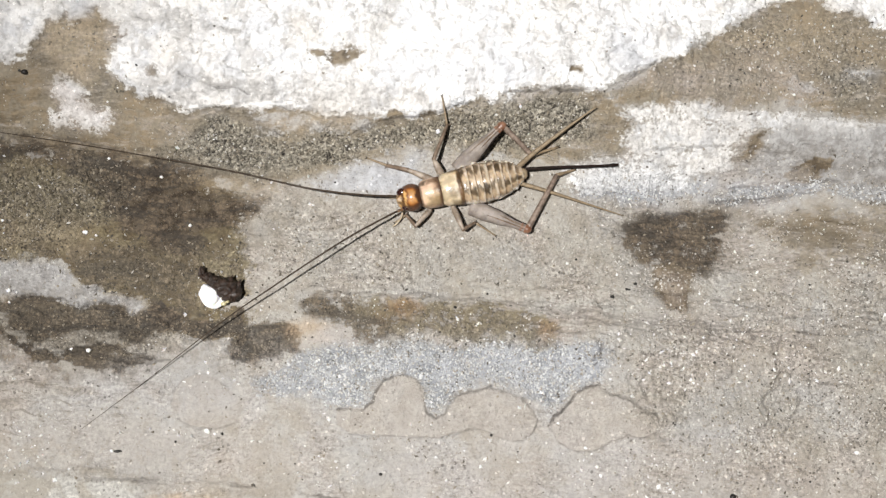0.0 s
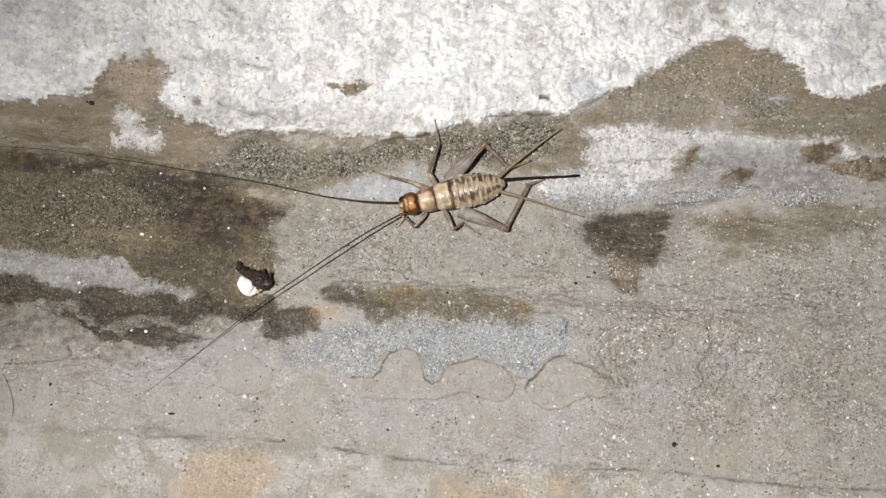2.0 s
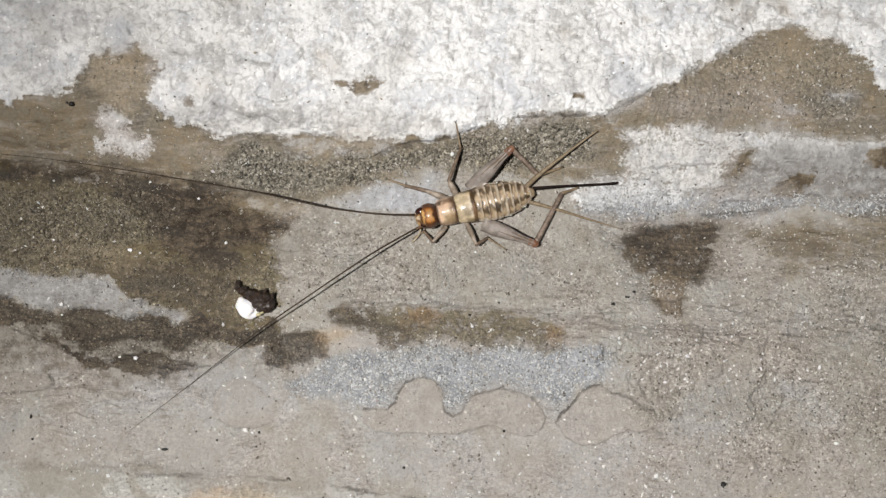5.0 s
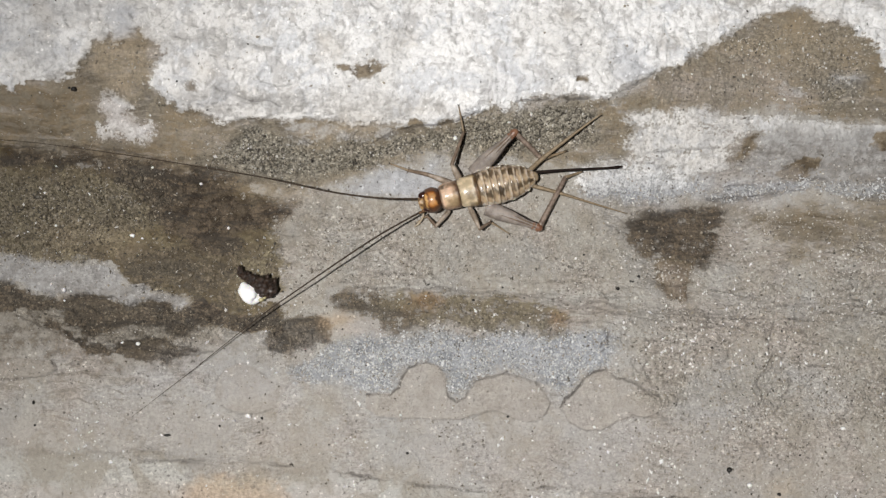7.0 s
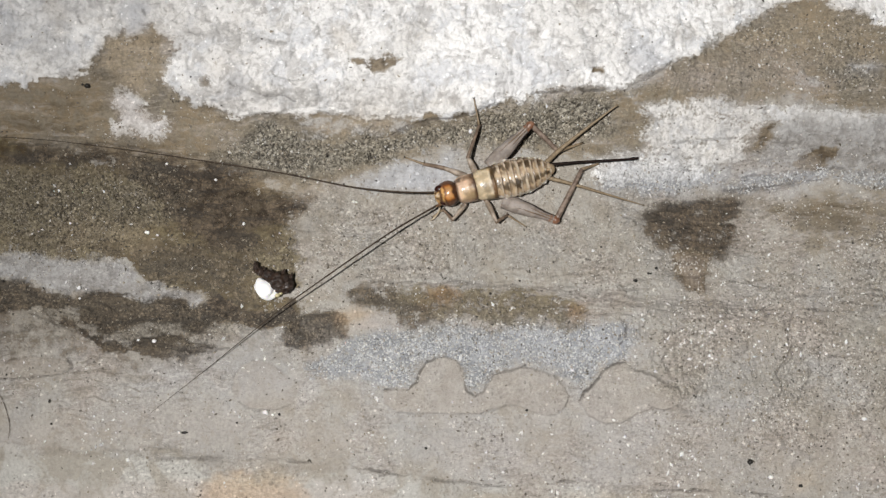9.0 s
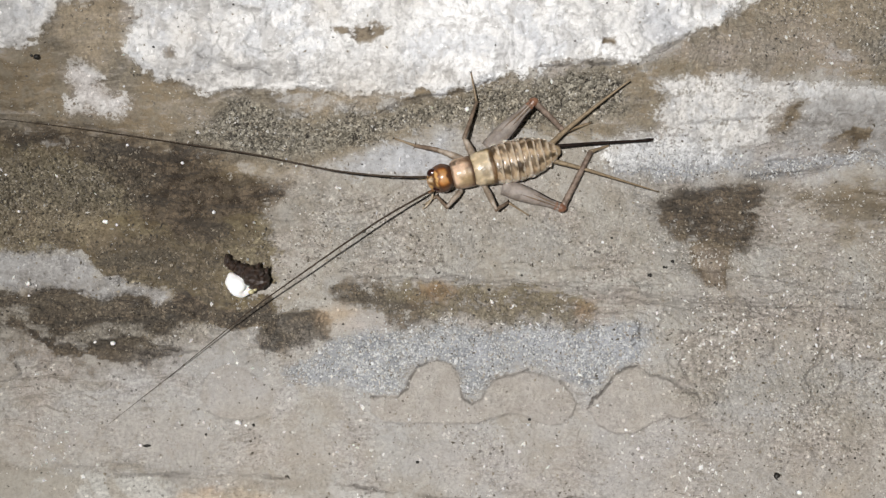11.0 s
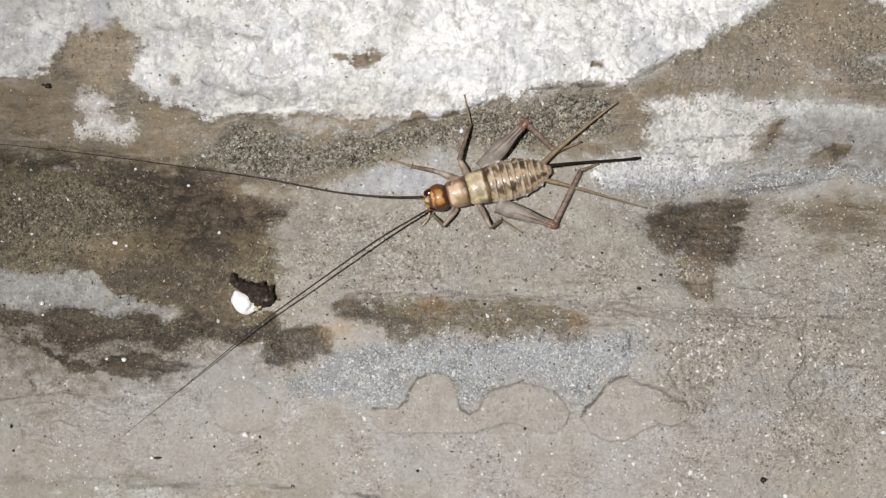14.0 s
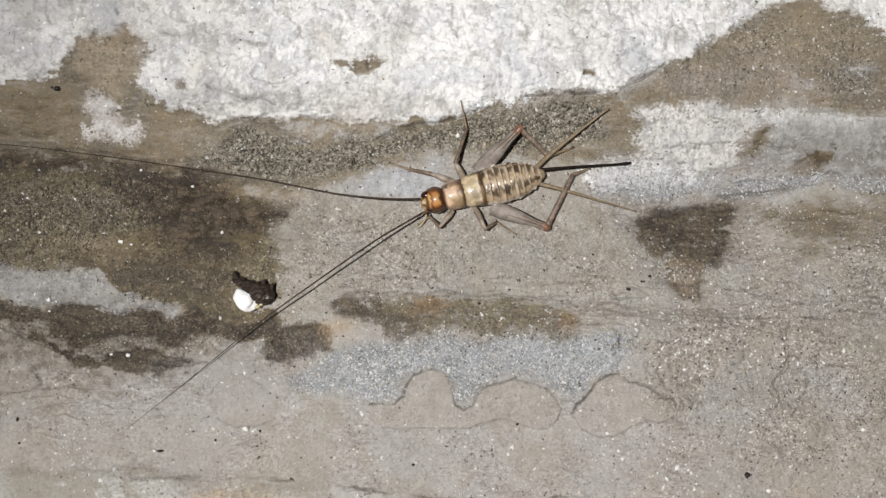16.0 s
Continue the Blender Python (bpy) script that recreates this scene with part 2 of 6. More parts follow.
    small = calc(nt, "MULTIPLY", calc(nt, "SUBTRACT", lot, 0.5), calc(nt, "MULTIPLY", skin, calc(nt, "ADD", 0.2, calc(nt, "MULTIPLY", coarse, 0.6))))
    col = blend(nt, 1.0, col, calc(nt, "ADD", 1.0, small), "MULTIPLY")
    # tone follows the fine bumps, painting in shading the frontal torch barely gives
    col = blend(nt, 1.0, col, blend(nt, calc(nt, "ADD", 0.14, calc(nt, "MULTIPLY", skin, 0.8)), 1.0, span(nt, fine, 0.3, 0.7, 0.74, 1.25)), "MULTIPLY")
    col = blend(nt, 1.0, col, blend(nt, skin, 1.0, span(nt, dash, 0.38, 0.62, 0.93, 1.07)), "MULTIPLY")
    # odd pale and black mineral chips
    some = calc(nt, "MULTIPLY", span(nt, broad, 0.48, 0.62, 0.1, 1.0), calc(nt, "ADD", 0.4, coarse))
    col = blend(nt, calc(nt, "MULTIPLY", calc(nt, "GREATER_THAN", pick, calc(nt, "SUBTRACT", 1.0, calc(nt, "MULTIPLY", some, 0.06))), 0.8), col, blend(nt, 1.0, col, (1.55, 1.55, 1.55), "MULTIPLY"))
    col = blend(nt, calc(nt, "MULTIPLY", calc(nt, "LESS_THAN", pick, calc(nt, "MULTIPLY", some, 0.075)), calc(nt, "MULTIPLY", skin, 0.75)), col, (0.06, 0.052, 0.045))
    # pits coloured nearly black, with their shade painted in
    pit = span(nt, calc(nt, "ADD", grain(nt, p, 0.5, 3.0, 0.6, 0.8), calc(nt, "MULTIPLY", coarse, 0.06)), 0.625, 0.665)
    pit = calc(nt, "MULTIPLY", pit, calc(nt, "MULTIPLY", skin, calc(nt, "ADD", 0.35, calc(nt, "MULTIPLY", coarse, 0.65))))
    col = blend(nt, pit, col, (0.05, 0.043, 0.036))
    # winding gaps between crumbs, their shade painted as dark lines
    warped = nt.nodes.new("ShaderNodeVectorMath")
    warped.operation = "MULTIPLY_ADD"
    tangle = nt.nodes.new("ShaderNodeTexNoise")
    put(nt, tangle.inputs["Vector"], p)
    tangle.inputs["Scale"].default_value = 1 / 0.8
    put(nt, warped.inputs[0], tangle.outputs["Color"])
    warped.inputs[1].default_value = (0.9, 0.9, 0.0)
    put(nt, warped.inputs[2], p)
    gap = span(nt, cells(nt, warped.outputs[0], 0.5, "DISTANCE_TO_EDGE").outputs["Distance"], 0.2, 0.05)
    gap = calc(nt, "MULTIPLY", gap, span(nt, mid, 0.42, 0.56))
    where = calc(nt, "ADD", calc(nt, "MULTIPLY", coarse, 0.3), calc(nt, "ADD", calc(nt, "MULTIPLY", dark, 0.4), calc(nt, "MULTIPLY", calc(nt, "ADD", brown, olive), 0.08)))
    where = calc(nt, "ADD", where, span(nt, broad, 0.45, 0.6, 0.0, 0.04))
    where = calc(nt, "MINIMUM", 0.85, calc(nt, "ADD", where, calc(nt, "MULTIPLY", streaky, 0.03)))
    col = blend(nt, calc(nt, "MULTIPLY", gap, calc(nt, "MULTIPLY", where, calc(nt, "SUBTRACT", 1.0, calc(nt, "MULTIPLY", white, 0.7)))), col, (0.035, 0.03, 0.025))
    # grooves also coloured dark, standing in for the shadow lines inside them
    col = blend(nt, calc(nt, "MULTIPLY", crack, 0.85), col, (0.045, 0.038, 0.032))
    put(nt, bsdf.inputs["Base Color"], col)
    put(nt, bsdf.inputs["Roughness"], span(nt, lot, 0.0, 1.0, 0.62, 0.95))
    bsdf.inputs["Specular IOR Level"].default_value = 0.35
    h = calc(nt, "ADD", calc(nt, "MULTIPLY", fine, 0.6), calc(nt, "ADD", calc(nt, "MULTIPLY", mid, 0.9), calc(nt, "MULTIPLY", layer, 0.5)))
    h = calc(nt, "SUBTRACT", h, calc(nt, "MULTIPLY", chip.outputs["Distance"], calc(nt, "MULTIPLY", coarse, 0.7)))
    h = calc(nt, "ADD", h, calc(nt, "MULTIPLY", beads, calc(nt, "MULTIPLY", blue, 0.35)))
    bumped(nt, bsdf, h, 0.42, 1.0)
    return m


def cuticle_material(name="banded cuticle", coat=0.4, coat_rough=0.18):
    """The body's shell, coloured ring by ring through its own tint."""
    m, nt, bsdf = material(name)
    p = millimetres(nt)
    a = nt.nodes.new("ShaderNodeAttribute")
    a.attribute_name = "tint"
    mott = grain(nt, p, 0.7, 4.0, 0.6)
    col = blend(nt, 1.0, a.outputs["Color"], span(nt, mott, 0.36, 0.64, 0.78, 1.14), "MULTIPLY")
    put(nt, bsdf.inputs["Base Color"], col)
    put(nt, bsdf.inputs["Roughness"], span(nt, grain(nt, p, 0.2, 3.0), 0.35, 0.65, 0.3, 0.6))
    bsdf.inputs["Coat Weight"].default_value = coat
    bsdf.inputs["Coat Roughness"].default_value = coat_rough
    bsdf.inputs["Subsurface Weight"].default_value = 0.12
    bsdf.inputs["Subsurface Radius"].default_value = (0.0006, 0.0004, 0.0002)
    bumped(nt, bsdf, grain(nt, p, 0.5, 4.0, 0.6), 0.08)
    return m


def shell(name, low, high, rough=0.34, size=0.5, coat=0.25, see=0.0, bump=0.02):
    """Cuticle: mottled, slightly translucent and waxy."""
    m, nt, bsdf = material(name)
    p = millimetres(nt)
    mott = grain(nt, p, size, 4.0, 0.6)
    put(nt, bsdf.inputs["Base Color"], blend(nt, span(nt, mott, 0.3, 0.7), low, high))
    put(nt, bsdf.inputs["Roughness"], span(nt, grain(nt, p, 0.12, 2.0), 0.3, 0.7, rough - 0.08, rough + 0.12))
    bsdf.inputs["Coat Weight"].default_value = coat
    bsdf.inputs["Coat Roughness"].default_value = 0.2
    bsdf.inputs["Subsurface Weight"].default_value = see
    bsdf.inputs["Subsurface Radius"].default_value = (0.0006, 0.0004, 0.0002)
    bumped(nt, bsdf, grain(nt, p, 0.1, 3.0), bump)
    return m


def grit_material():
    """Loose crumbs of the stone, each of its own tone."""
    m, nt, bsdf = material("stone crumbs")
    g = nt.nodes.new("ShaderNodeNewGeometry")
    v = g.outputs["Random Per Island"]
    col = blend(nt, span(nt, v, 0.0, 0.3), (0.1, 0.085, 0.065), (0.36, 0.325, 0.28))
    col = blend(nt, span(nt, v, 0.45, 1.0), col, (0.66, 0.64, 0.6))
    put(nt, bsdf.inputs["Base Color"], blend(nt, 1.0, col, span(nt, grain(nt, millimetres(nt), 0.1, 2.0), 0.3, 0.7, 0.8, 1.15), "MULTIPLY"))
    bsdf.inputs["Roughness"].default_value = 0.5
    return m


STONE = stone_material()
CUTICLE = cuticle_material()
GLAZE = cuticle_material("glossy head cuticle", 0.7, 0.12)
BAND = shell("dark brown band", (0.07, 0.035, 0.015), (0.2, 0.1, 0.04), 0.4, 0.4, 0.2)
PALE = shell("pale grey-tan shell", (0.3, 0.23, 0.15), (0.52, 0.44, 0.33), 0.36, 0.45, 0.25, 0.1)
EDGE = shell("milky segment edge", (0.5, 0.44, 0.35), (0.8, 0.76, 0.68), 0.3, 0.4, 0.4, 0.15)
LIMB = shell("grey-brown limb", (0.19, 0.145, 0.105), (0.4, 0.335, 0.27), 0.6, 0.7, 0.0, 0.1)
KNEE = shell("reddish knee", (0.14, 0.06, 0.032), (0.27, 0.14, 0.085), 0.4, 0.4, 0.2)
THIGH = shell("greyish thigh", (0.17, 0.14, 0.118), (0.31, 0.268, 0.235), 0.6, 0.9, 0.0, 0.1)
HINDSHIN = shell("pinkish brown shin", (0.1, 0.068, 0.05), (0.27, 0.205, 0.16), 0.5, 0.5, 0.1)
BROWNSHIN = shell("brown shin", (0.1, 0.068, 0.045), (0.24, 0.175, 0.125), 0.5, 0.6, 0.1)
SHIN = shell("dark shin", (0.09, 0.06, 0.04), (0.2, 0.14, 0.09), 0.42, 0.4, 0.2)
TAIL = shell("tan tail filament", (0.17, 0.125, 0.075), (0.3, 0.225, 0.14), 0.5, 0.4, 0.1)
JET = shell("blackish brown filament", (0.008, 0.005, 0.004), (0.022, 0.013, 0.01), 0.5, 0.4, 0.05)
FEELER = shell("dark feeler", (0.03, 0.022, 0.016), (0.07, 0.05, 0.035), 0.5, 0.4, 0.0)
EYE = shell("dark red-brown eye", (0.02, 0.006, 0.004), (0.04, 0.012, 0.008), 0.12, 0.2, 0.8)
DUNG = shell("moist black dung", (0.01, 0.005, 0.003), (0.045, 0.024, 0.014), 0.42, 0.4, 0.2, 0.0, 0.14)
CRUMB = shell("yellowish crumb", (0.35, 0.3, 0.14), (0.6, 0.55, 0.35), 0.4, 0.3, 0.3)
URATE = shell("chalk white cap", (0.9, 0.895, 0.88), (0.96, 0.955, 0.945), 0.6, 0.4, 0.0, 0.1, 0.05)
BLACK = shell("black grit", (0.006, 0.005, 0.004), (0.02, 0.017, 0.013), 0.5, 0.2, 0.0)
# crystal white raised so that the colour stands in for glints
QUARTZ = shell("white crystal", (0.75, 0.74, 0.72), (0.9, 0.89, 0.87), 0.16, 0.2, 0.6, 0.1)
DUSTGRIT = shell("tan grit", (0.22, 0.185, 0.135), (0.36, 0.315, 0.25), 0.6, 0.2, 0.0)
STONEGRIT = grit_material()
LIMEBEAD = shell("lime bead", (0.46, 0.465, 0.47), (0.72, 0.72, 0.71), 0.5, 0.2, 0.0)
DARKGRIT = shell("dark mineral", (0.03, 0.027, 0.024), (0.1, 0.09, 0.075), 0.5, 0.2, 0.0)
HAIR = shell("brown hair", (0.06, 0.04, 0.025), (0.1, 0.07, 0.045), 0.4, 0.4, 0.0)
for dull in (JET, FEELER):
    dull.node_tree.nodes["Principled BSDF"].inputs["Specular IOR Level"].default_value = 0.15


# ---- the stone's plan: relief, stains and cracks, in millimetres ----
rng = np.random.default_rng(5)
LATTICE = rng.random((8, 256, 256))


def step(a, b, v):
    t = np.clip((v - a) / (b - a), 0, 1)
    return t * t * (3 - 2 * t)


def speck(x, y, size, seed=0):
    """Smooth value noise from -1 to 1 with spots of that size."""
    u, v = x / size + 37.7 * seed, y / size + 11.3 * seed
    i, j = np.floor(u).astype(int), np.floor(v).astype(int)
    a, b = u - i, v - j
    a, b = a * a * (3 - 2 * a), b * b * (3 - 2 * b)
    g = LATTICE[seed % 8]
    i0, i1, j0, j1 = i % 256, (i + 1) % 256, j % 256, (j + 1) % 256
    return 2 * ((g[i0, j0] * (1 - a) + g[i1, j0] * a) * (1 - b) + (g[i0, j1] * (1 - a) + g[i1, j1] * a) * b) - 1


def rough(x, y, size, octaves=4, seed=0, fall=0.55):
    total, weight = 0 * x, 1.0
    for k in range(octaves):
        c, s = math.cos(0.7 + 1.3 * k + seed), math.sin(0.7 + 1.3 * k + seed)
        total = total + weight * speck(c * x - s * y, s * x + c * y, size / 2**k, seed + k)
        weight *= fall
    return total


def relief(x, y):
    """The broad form of the slab: a raised crusted shoulder and a shallow hollow."""
    z = -0.02 * np.clip(x, -60, 60)
    z = z - 3.2 * np.exp(-(((x - 31) / 11) ** 2) - ((y - 9.5) / 7) ** 2)
    return z + 2.6 * step(15, 25, y) * (1 - 0.75 * step(12, 36, x))


STAINS, CRACKS = [], []


def stain(kind, strength, soft, wave, *outline):
    """A patch of the stone's skin, in a few places painted shading: how strong, how soft and how wavy its edge, and its
    corners.
    """
    STAINS.append((kind, strength, soft, wave, list(outline)))


def fissure(depth, width, *line):
    CRACKS.append((depth, width, list(line)))


stain('darkwash', 0.25, 2.5, 1.2, (-50.2, -6.1), (-38.2, -7.4), (-25, -6.3), (-19, -4), (-14.2, -6.4), (-21.3, -9.9), (-38.1, -10.4), (-50.2, -9.1))
stain('coarse', 0.5, 1.0, 0.8, (-68.7, 1), (-50.4, 0.8), (-47.3, -0.7), (-41.9, -0.7), (-32.2, -1.5), (-26.2, -1.9), (-20.2, -1.9), (-14.1, -3.2), (-14.7, -5.6), (-20.2, -7), (-23.8, -4.7), (-29.8, -5.7), (-32.2, -7.8), (-38.2, -7.1), (-44.2, -5), (-50.3, -2.8), (-68.6, -2.7))
stain('coarse', 0.45, 2.0, 1.0, (-37.7, 4), (-32.3, 5.7), (-23.2, 5.7), (-18.4, 5.6), (-19.6, 1.1), (-26.2, -1.6), (-31, -0.6), (-37.1, 0.7))
stain('darkwash', 0.6, 0.45, 0.4, (27.9, 35.7), (27.5, 35.2), (26.8, 35.2), (26.5, 35.7), (26.8, 36.1), (27.5, 36.2))
stain('darkwash', 0.6, 0.45, 0.4, (25, 34.5), (24.5, 34), (23.8, 33.9), (23.5, 34.4), (23.9, 34.9), (24.6, 35))
stain('darkwash', 0.6, 0.45, 0.4, (31.7, 33), (31.4, 32.6), (30.7, 32.5), (30.4, 33), (30.7, 33.5), (31.4, 33.5))
stain('darkwash', 0.6, 0.45, 0.4, (42.9, 34.3), (42.5, 33.8), (41.9, 33.8), (41.7, 34.3), (42, 34.8), (42.6, 34.8))
stain('darkwash', 0.6, 0.45, 0.4, (44.7, 34.1), (44.3, 33.7), (43.7, 33.7), (43.5, 34.1), (43.8, 34.5), (44.4, 34.5))
stain('darkwash', 0.6, 0.45, 0.4, (46.6, 36.9), (46, 36.3), (45, 36.3), (44.6, 36.9), (45.1, 37.5), (46.1, 37.5))
stain('darkwash', 0.6, 0.45, 0.4, (50.9, 37.4), (50.3, 36.9), (49.5, 36.9), (49.1, 37.4), (49.6, 37.9), (50.4, 37.9))
stain('darkwash', 0.6, 0.45, 0.4, (57.2, 37.6), (56.7, 37), (55.8, 37), (55.5, 37.7), (55.9, 38.3), (56.8, 38.3))
stain('darkwash', 0.6, 0.45, 0.4, (58, 35.4), (57.7, 34.9), (57, 34.9), (56.7, 35.4), (57, 35.9), (57.7, 35.9))
stain('darkwash', 0.6, 0.45, 0.4, (60.4, 32.4), (59.8, 31.5), (58.8, 31.4), (58.4, 32.5), (58.9, 33.5), (60, 33.5))
stain('darkwash', 0.6, 0.45, 0.4, (29.5, 31), (29.1, 30.6), (28.4, 30.6), (28.1, 31), (28.4, 31.4), (29.1, 31.4))
stain('darkwash', 0.6, 0.45, 0.4, (22.2, 32.8), (21.9, 32.5), (21.3, 32.5), (21.1, 32.8), (21.3, 33.1), (21.9, 33.2))
stain('darkwash', 0.6, 0.45, 0.4, (27.5, 27.4), (27.1, 27), (26.4, 26.9), (26.1, 27.4), (26.4, 27.7), (27.2, 27.8))
stain('darkwash', 0.6, 0.45, 0.4, (41.4, 32.2), (41, 31.8), (40.4, 31.8), (40.2, 32.2), (40.5, 32.6), (41.1, 32.6))
stain('darkwash', 0.6, 0.45, 0.4, (54.7, 35.7), (54.2, 35.3), (53.5, 35.3), (53.2, 35.8), (53.6, 36.2), (54.3, 36.2))
stain('darkwash', 0.6, 0.45, 0.4, (53, 34.2), (52.5, 33.7), (51.6, 33.7), (51.2, 34.2), (51.7, 34.7), (52.6, 34.7))
stain('darkwash', 0.6, 0.45, 0.4, (48.4, 33), (48, 32.6), (47.3, 32.6), (47, 33.1), (47.4, 33.5), (48.1, 33.5))
stain('darkwash', 0.8, 0.8, 0.6, (30.4, 39.4), (33.9, 39.5), (33.5, 35.4), (32, 34.4), (30.9, 34.9))
stain('darkwash', 0.8, 0.8, 0.6, (34.4, 39.6), (38.6, 39.6), (38.1, 35.9), (38.5, 33.6), (36.8, 34.3), (35.6, 35.5))
stain('darkwash', 0.6, 0.6, 0.5, (32, 34.6), (34.6, 34.7), (34.6, 33.2), (32.8, 32.6))
stain('haze', 0.6, 2.0, 1.2, (48.1, 32.6), (54.6, 33.1), (55.3, 29.4), (50.9, 27.1), (48.7, 29.3))
stain('darkwash', 0.3, 2.0, 1.2, (48.1, 36), (60.4, 37.7), (69.9, 37.7), (69.6, 28.8), (55.3, 29.4), (50.2, 30.1))
stain('haze', 0.35, 0.8, 0.6, (42.5, 25.9), (45.1, 26.1), (46.1, 24.8), (44.3, 24.1), (42.7, 24.4))
stain('rosy', 0.7, 0.8, 0.6, (23.9, 24.4), (30.5, 25.1), (30.9, 23.7), (27.6, 23.1), (24.2, 23.2))
stain('rosy', 0.8, 0.8, 0.6, (32.7, 23.5), (37.8, 24), (40, 22.7), (35.7, 22.4))
stain('over', 1.0, 0.3, 0.4, (47.2, 16.9), (48, 18.5), (50.9, 19.3), (52.8, 19.9), (52.2, 17.8), (50.4, 16.5))
stain('over', 1.0, 0.4, 0.5, (50.7, 16.1), (55.3, 17.2), (60.2, 17.7), (66.8, 17.3), (66.7, 13.9), (55.2, 14.1), (51.7, 14.9))
stain('darkwash', 0.22, 3.0, 1.5, (-79.9, 55.1), (-24.2, 54.4), (-21.3, 30.6), (-23.1, 23.6), (-17.5, 21), (-32.9, 21.8), (-34.1, 27.4), (-41.8, 27.5), (-52.1, 23.6), (-78.5, 23.1))
stain('darkwash', 0.4, 1.2, 1.0, (-7.3, 30), (-5.9, 30.2), (-4.3, 28.8), (-5, 28), (-6.9, 27.9))
stain('darkwash', 0.45, 1.0, 1.0, (-26.8, 35.2), (-23, 35.2), (-23.2, 32.9), (-25.2, 32.6), (-26.5, 33.6))
stain('darkwash', 0.35, 1.0, 1.0, (-24.2, 31), (-21.6, 30.8), (-21.9, 29.1), (-23.5, 29.2))
stain('darkwash', 0.45, 0.5, 0.6, (-37.5, 32.3), (-35.3, 32.5), (-35.2, 31.7), (-36.7, 31.5))
stain('tan', 0.6, 1.2, 1.0, (-48.9, 33.3), (-46.1, 33), (-46.4, 30.7), (-47, 29.1), (-48.3, 30.7))
stain('darkwash', 0.45, 0.8, 0.8, (11.1, 31.3), (12.8, 31.6), (13.4, 30.4), (11.8, 29.9))
stain('darkwash', 0.35, 0.8, 0.8, (6, 27.7), (7.4, 27.9), (7.7, 26.1), (6.4, 25.9))
stain('haze', 0.8, 1.2, 1.0, (16.6, 26.2), (19.5, 26.8), (20, 25), (17.2, 24.4))
stain('haze', 0.7, 1.5, 1.0, (3.3, 23.8), (5.5, 24.8), (8.3, 24.1), (7.4, 22), (3.9, 21.4))
stain('haze', 0.9, 1.2, 1.0, (-39.6, 31.7), (-36.4, 32), (-36, 29.4), (-38.3, 28.9))
stain('darkwash', 0.35, 1.2, 1.2, (-25.2, 22.1), (-16.1, 22.7), (-7.2, 21.9), (-6, 20.8), (-11.2, 19.7), (-18.9, 19.8), (-24.6, 20.9))
stain('darkwash', 0.35, 1.2, 1.0, (-33, 31.2), (-30.9, 31.7), (-28.6, 29.4), (-29.6, 27.7), (-31.6, 28.4))
stain('tan', 0.45, 1.5, 1.0, (-16.1, 28), (-13.6, 28.4), (-13.2, 26.7), (-15.5, 26.2))
stain('tan', 0.5, 1.0, 0.8, (-28.6, 25.5), (-26.6, 25.5), (-27, 24.3), (-28.4, 24.2))
stain('tan', 0.8, 1.5, 1.0, (-28.1, -21), (-23.2, -20.2), (-19.3, -21.5), (-18.8, -23.9), (-21.5, -27.4), (-28.6, -27.5), (-30.1, -24.1))
stain('tan', 0.7, 1.5, 1.0, (0.5, -23.8), (5.1, -23.4), (5.9, -28.4), (1, -28.4))
stain('tan', 0.6, 1.5, 1.0, (14.3, -22.9), (19.2, -22.5), (19.9, -28.2), (14.7, -28.2))
stain('tan', 0.5, 1.0, 0.8, (24.1, -23.8), (26.6, -23.6), (26.9, -28), (24.3, -28.1))
stain('darkwash', 0.5, 2.0, 1.2, (31.7, 16.6), (34.9, 17.4), (44.9, 17.2), (52.8, 17.1), (52.6, 12.8), (44.9, 12.6), (37.7, 12.7), (31.7, 14))
stain('darkwash', 0.65, 3.0, 1.5, (-68.7, 0.4), (-50.4, -0.1), (-41.3, -1.4), (-30.4, -4.2), (-24.4, -5.8), (-29.2, -7.8), (-38.2, -8.1), (-50.2, -7), (-68.4, -7.2))
stain('haze', 0.6, 2.5, 1.5, (-80.6, 59.5), (-46, 58.7), (-42.8, 33.6), (-44, 30.4), (-45.8, 28.5), (-50.2, 25.3), (-52.8, 24.3), (-78.9, 23.7))
stain('darkwash', 0.4, 2.0, 1.5, (-52.9, 22.8), (-49.1, 22.2), (-40, 25.9), (-39.5, 22.2), (-45.8, 19.2), (-53.3, 20.4))
stain('tan', 0.7, 1.5, 1.0, (-41.6, 25.2), (-40, 27.5), (-35.6, 29), (-33, 27.1), (-33.7, 23.3), (-36.4, 21.6), (-40.1, 22.8))
stain('tan', 0.6, 1.5, 1.0, (-17.5, 18.8), (-12.3, 19.4), (-9.2, 19), (-9.9, 17.6), (-15, 17.3))
stain('tan', 0.5, 2.5, 1.5, (29.6, 28.5), (36.1, 31.9), (42.4, 31.2), (44.8, 27.3), (38.5, 24.7), (31.5, 25.4))
stain('tan', 0.6, 1.2, 1.0, (34.2, -19.9), (36.4, -19.3), (37.3, -21.1), (35.1, -22.4))
stain('haze', 0.8, 1.5, 0.8, (-14.1, 12), (-10.5, 13.1), (-8, 14.6), (-5, 15.2), (-1.9, 14.6), (-2.6, 11.8), (-8, 11.1))
stain('haze', 0.8, 1.8, 1.0, (15.1, 12), (19.5, 14.8), (28.5, 14.9), (37.6, 14.1), (42.2, 13), (37.8, 12), (31.3, 11.3), (22.8, 10.8))
stain('haze', 0.55, 2.0, 1.2, (-4.7, -4.8), (4.1, -4.4), (14.2, -4.1), (18, -3.2), (18.3, -6.3), (14.2, -8.8), (4.1, -8.2), (-3.5, -7))
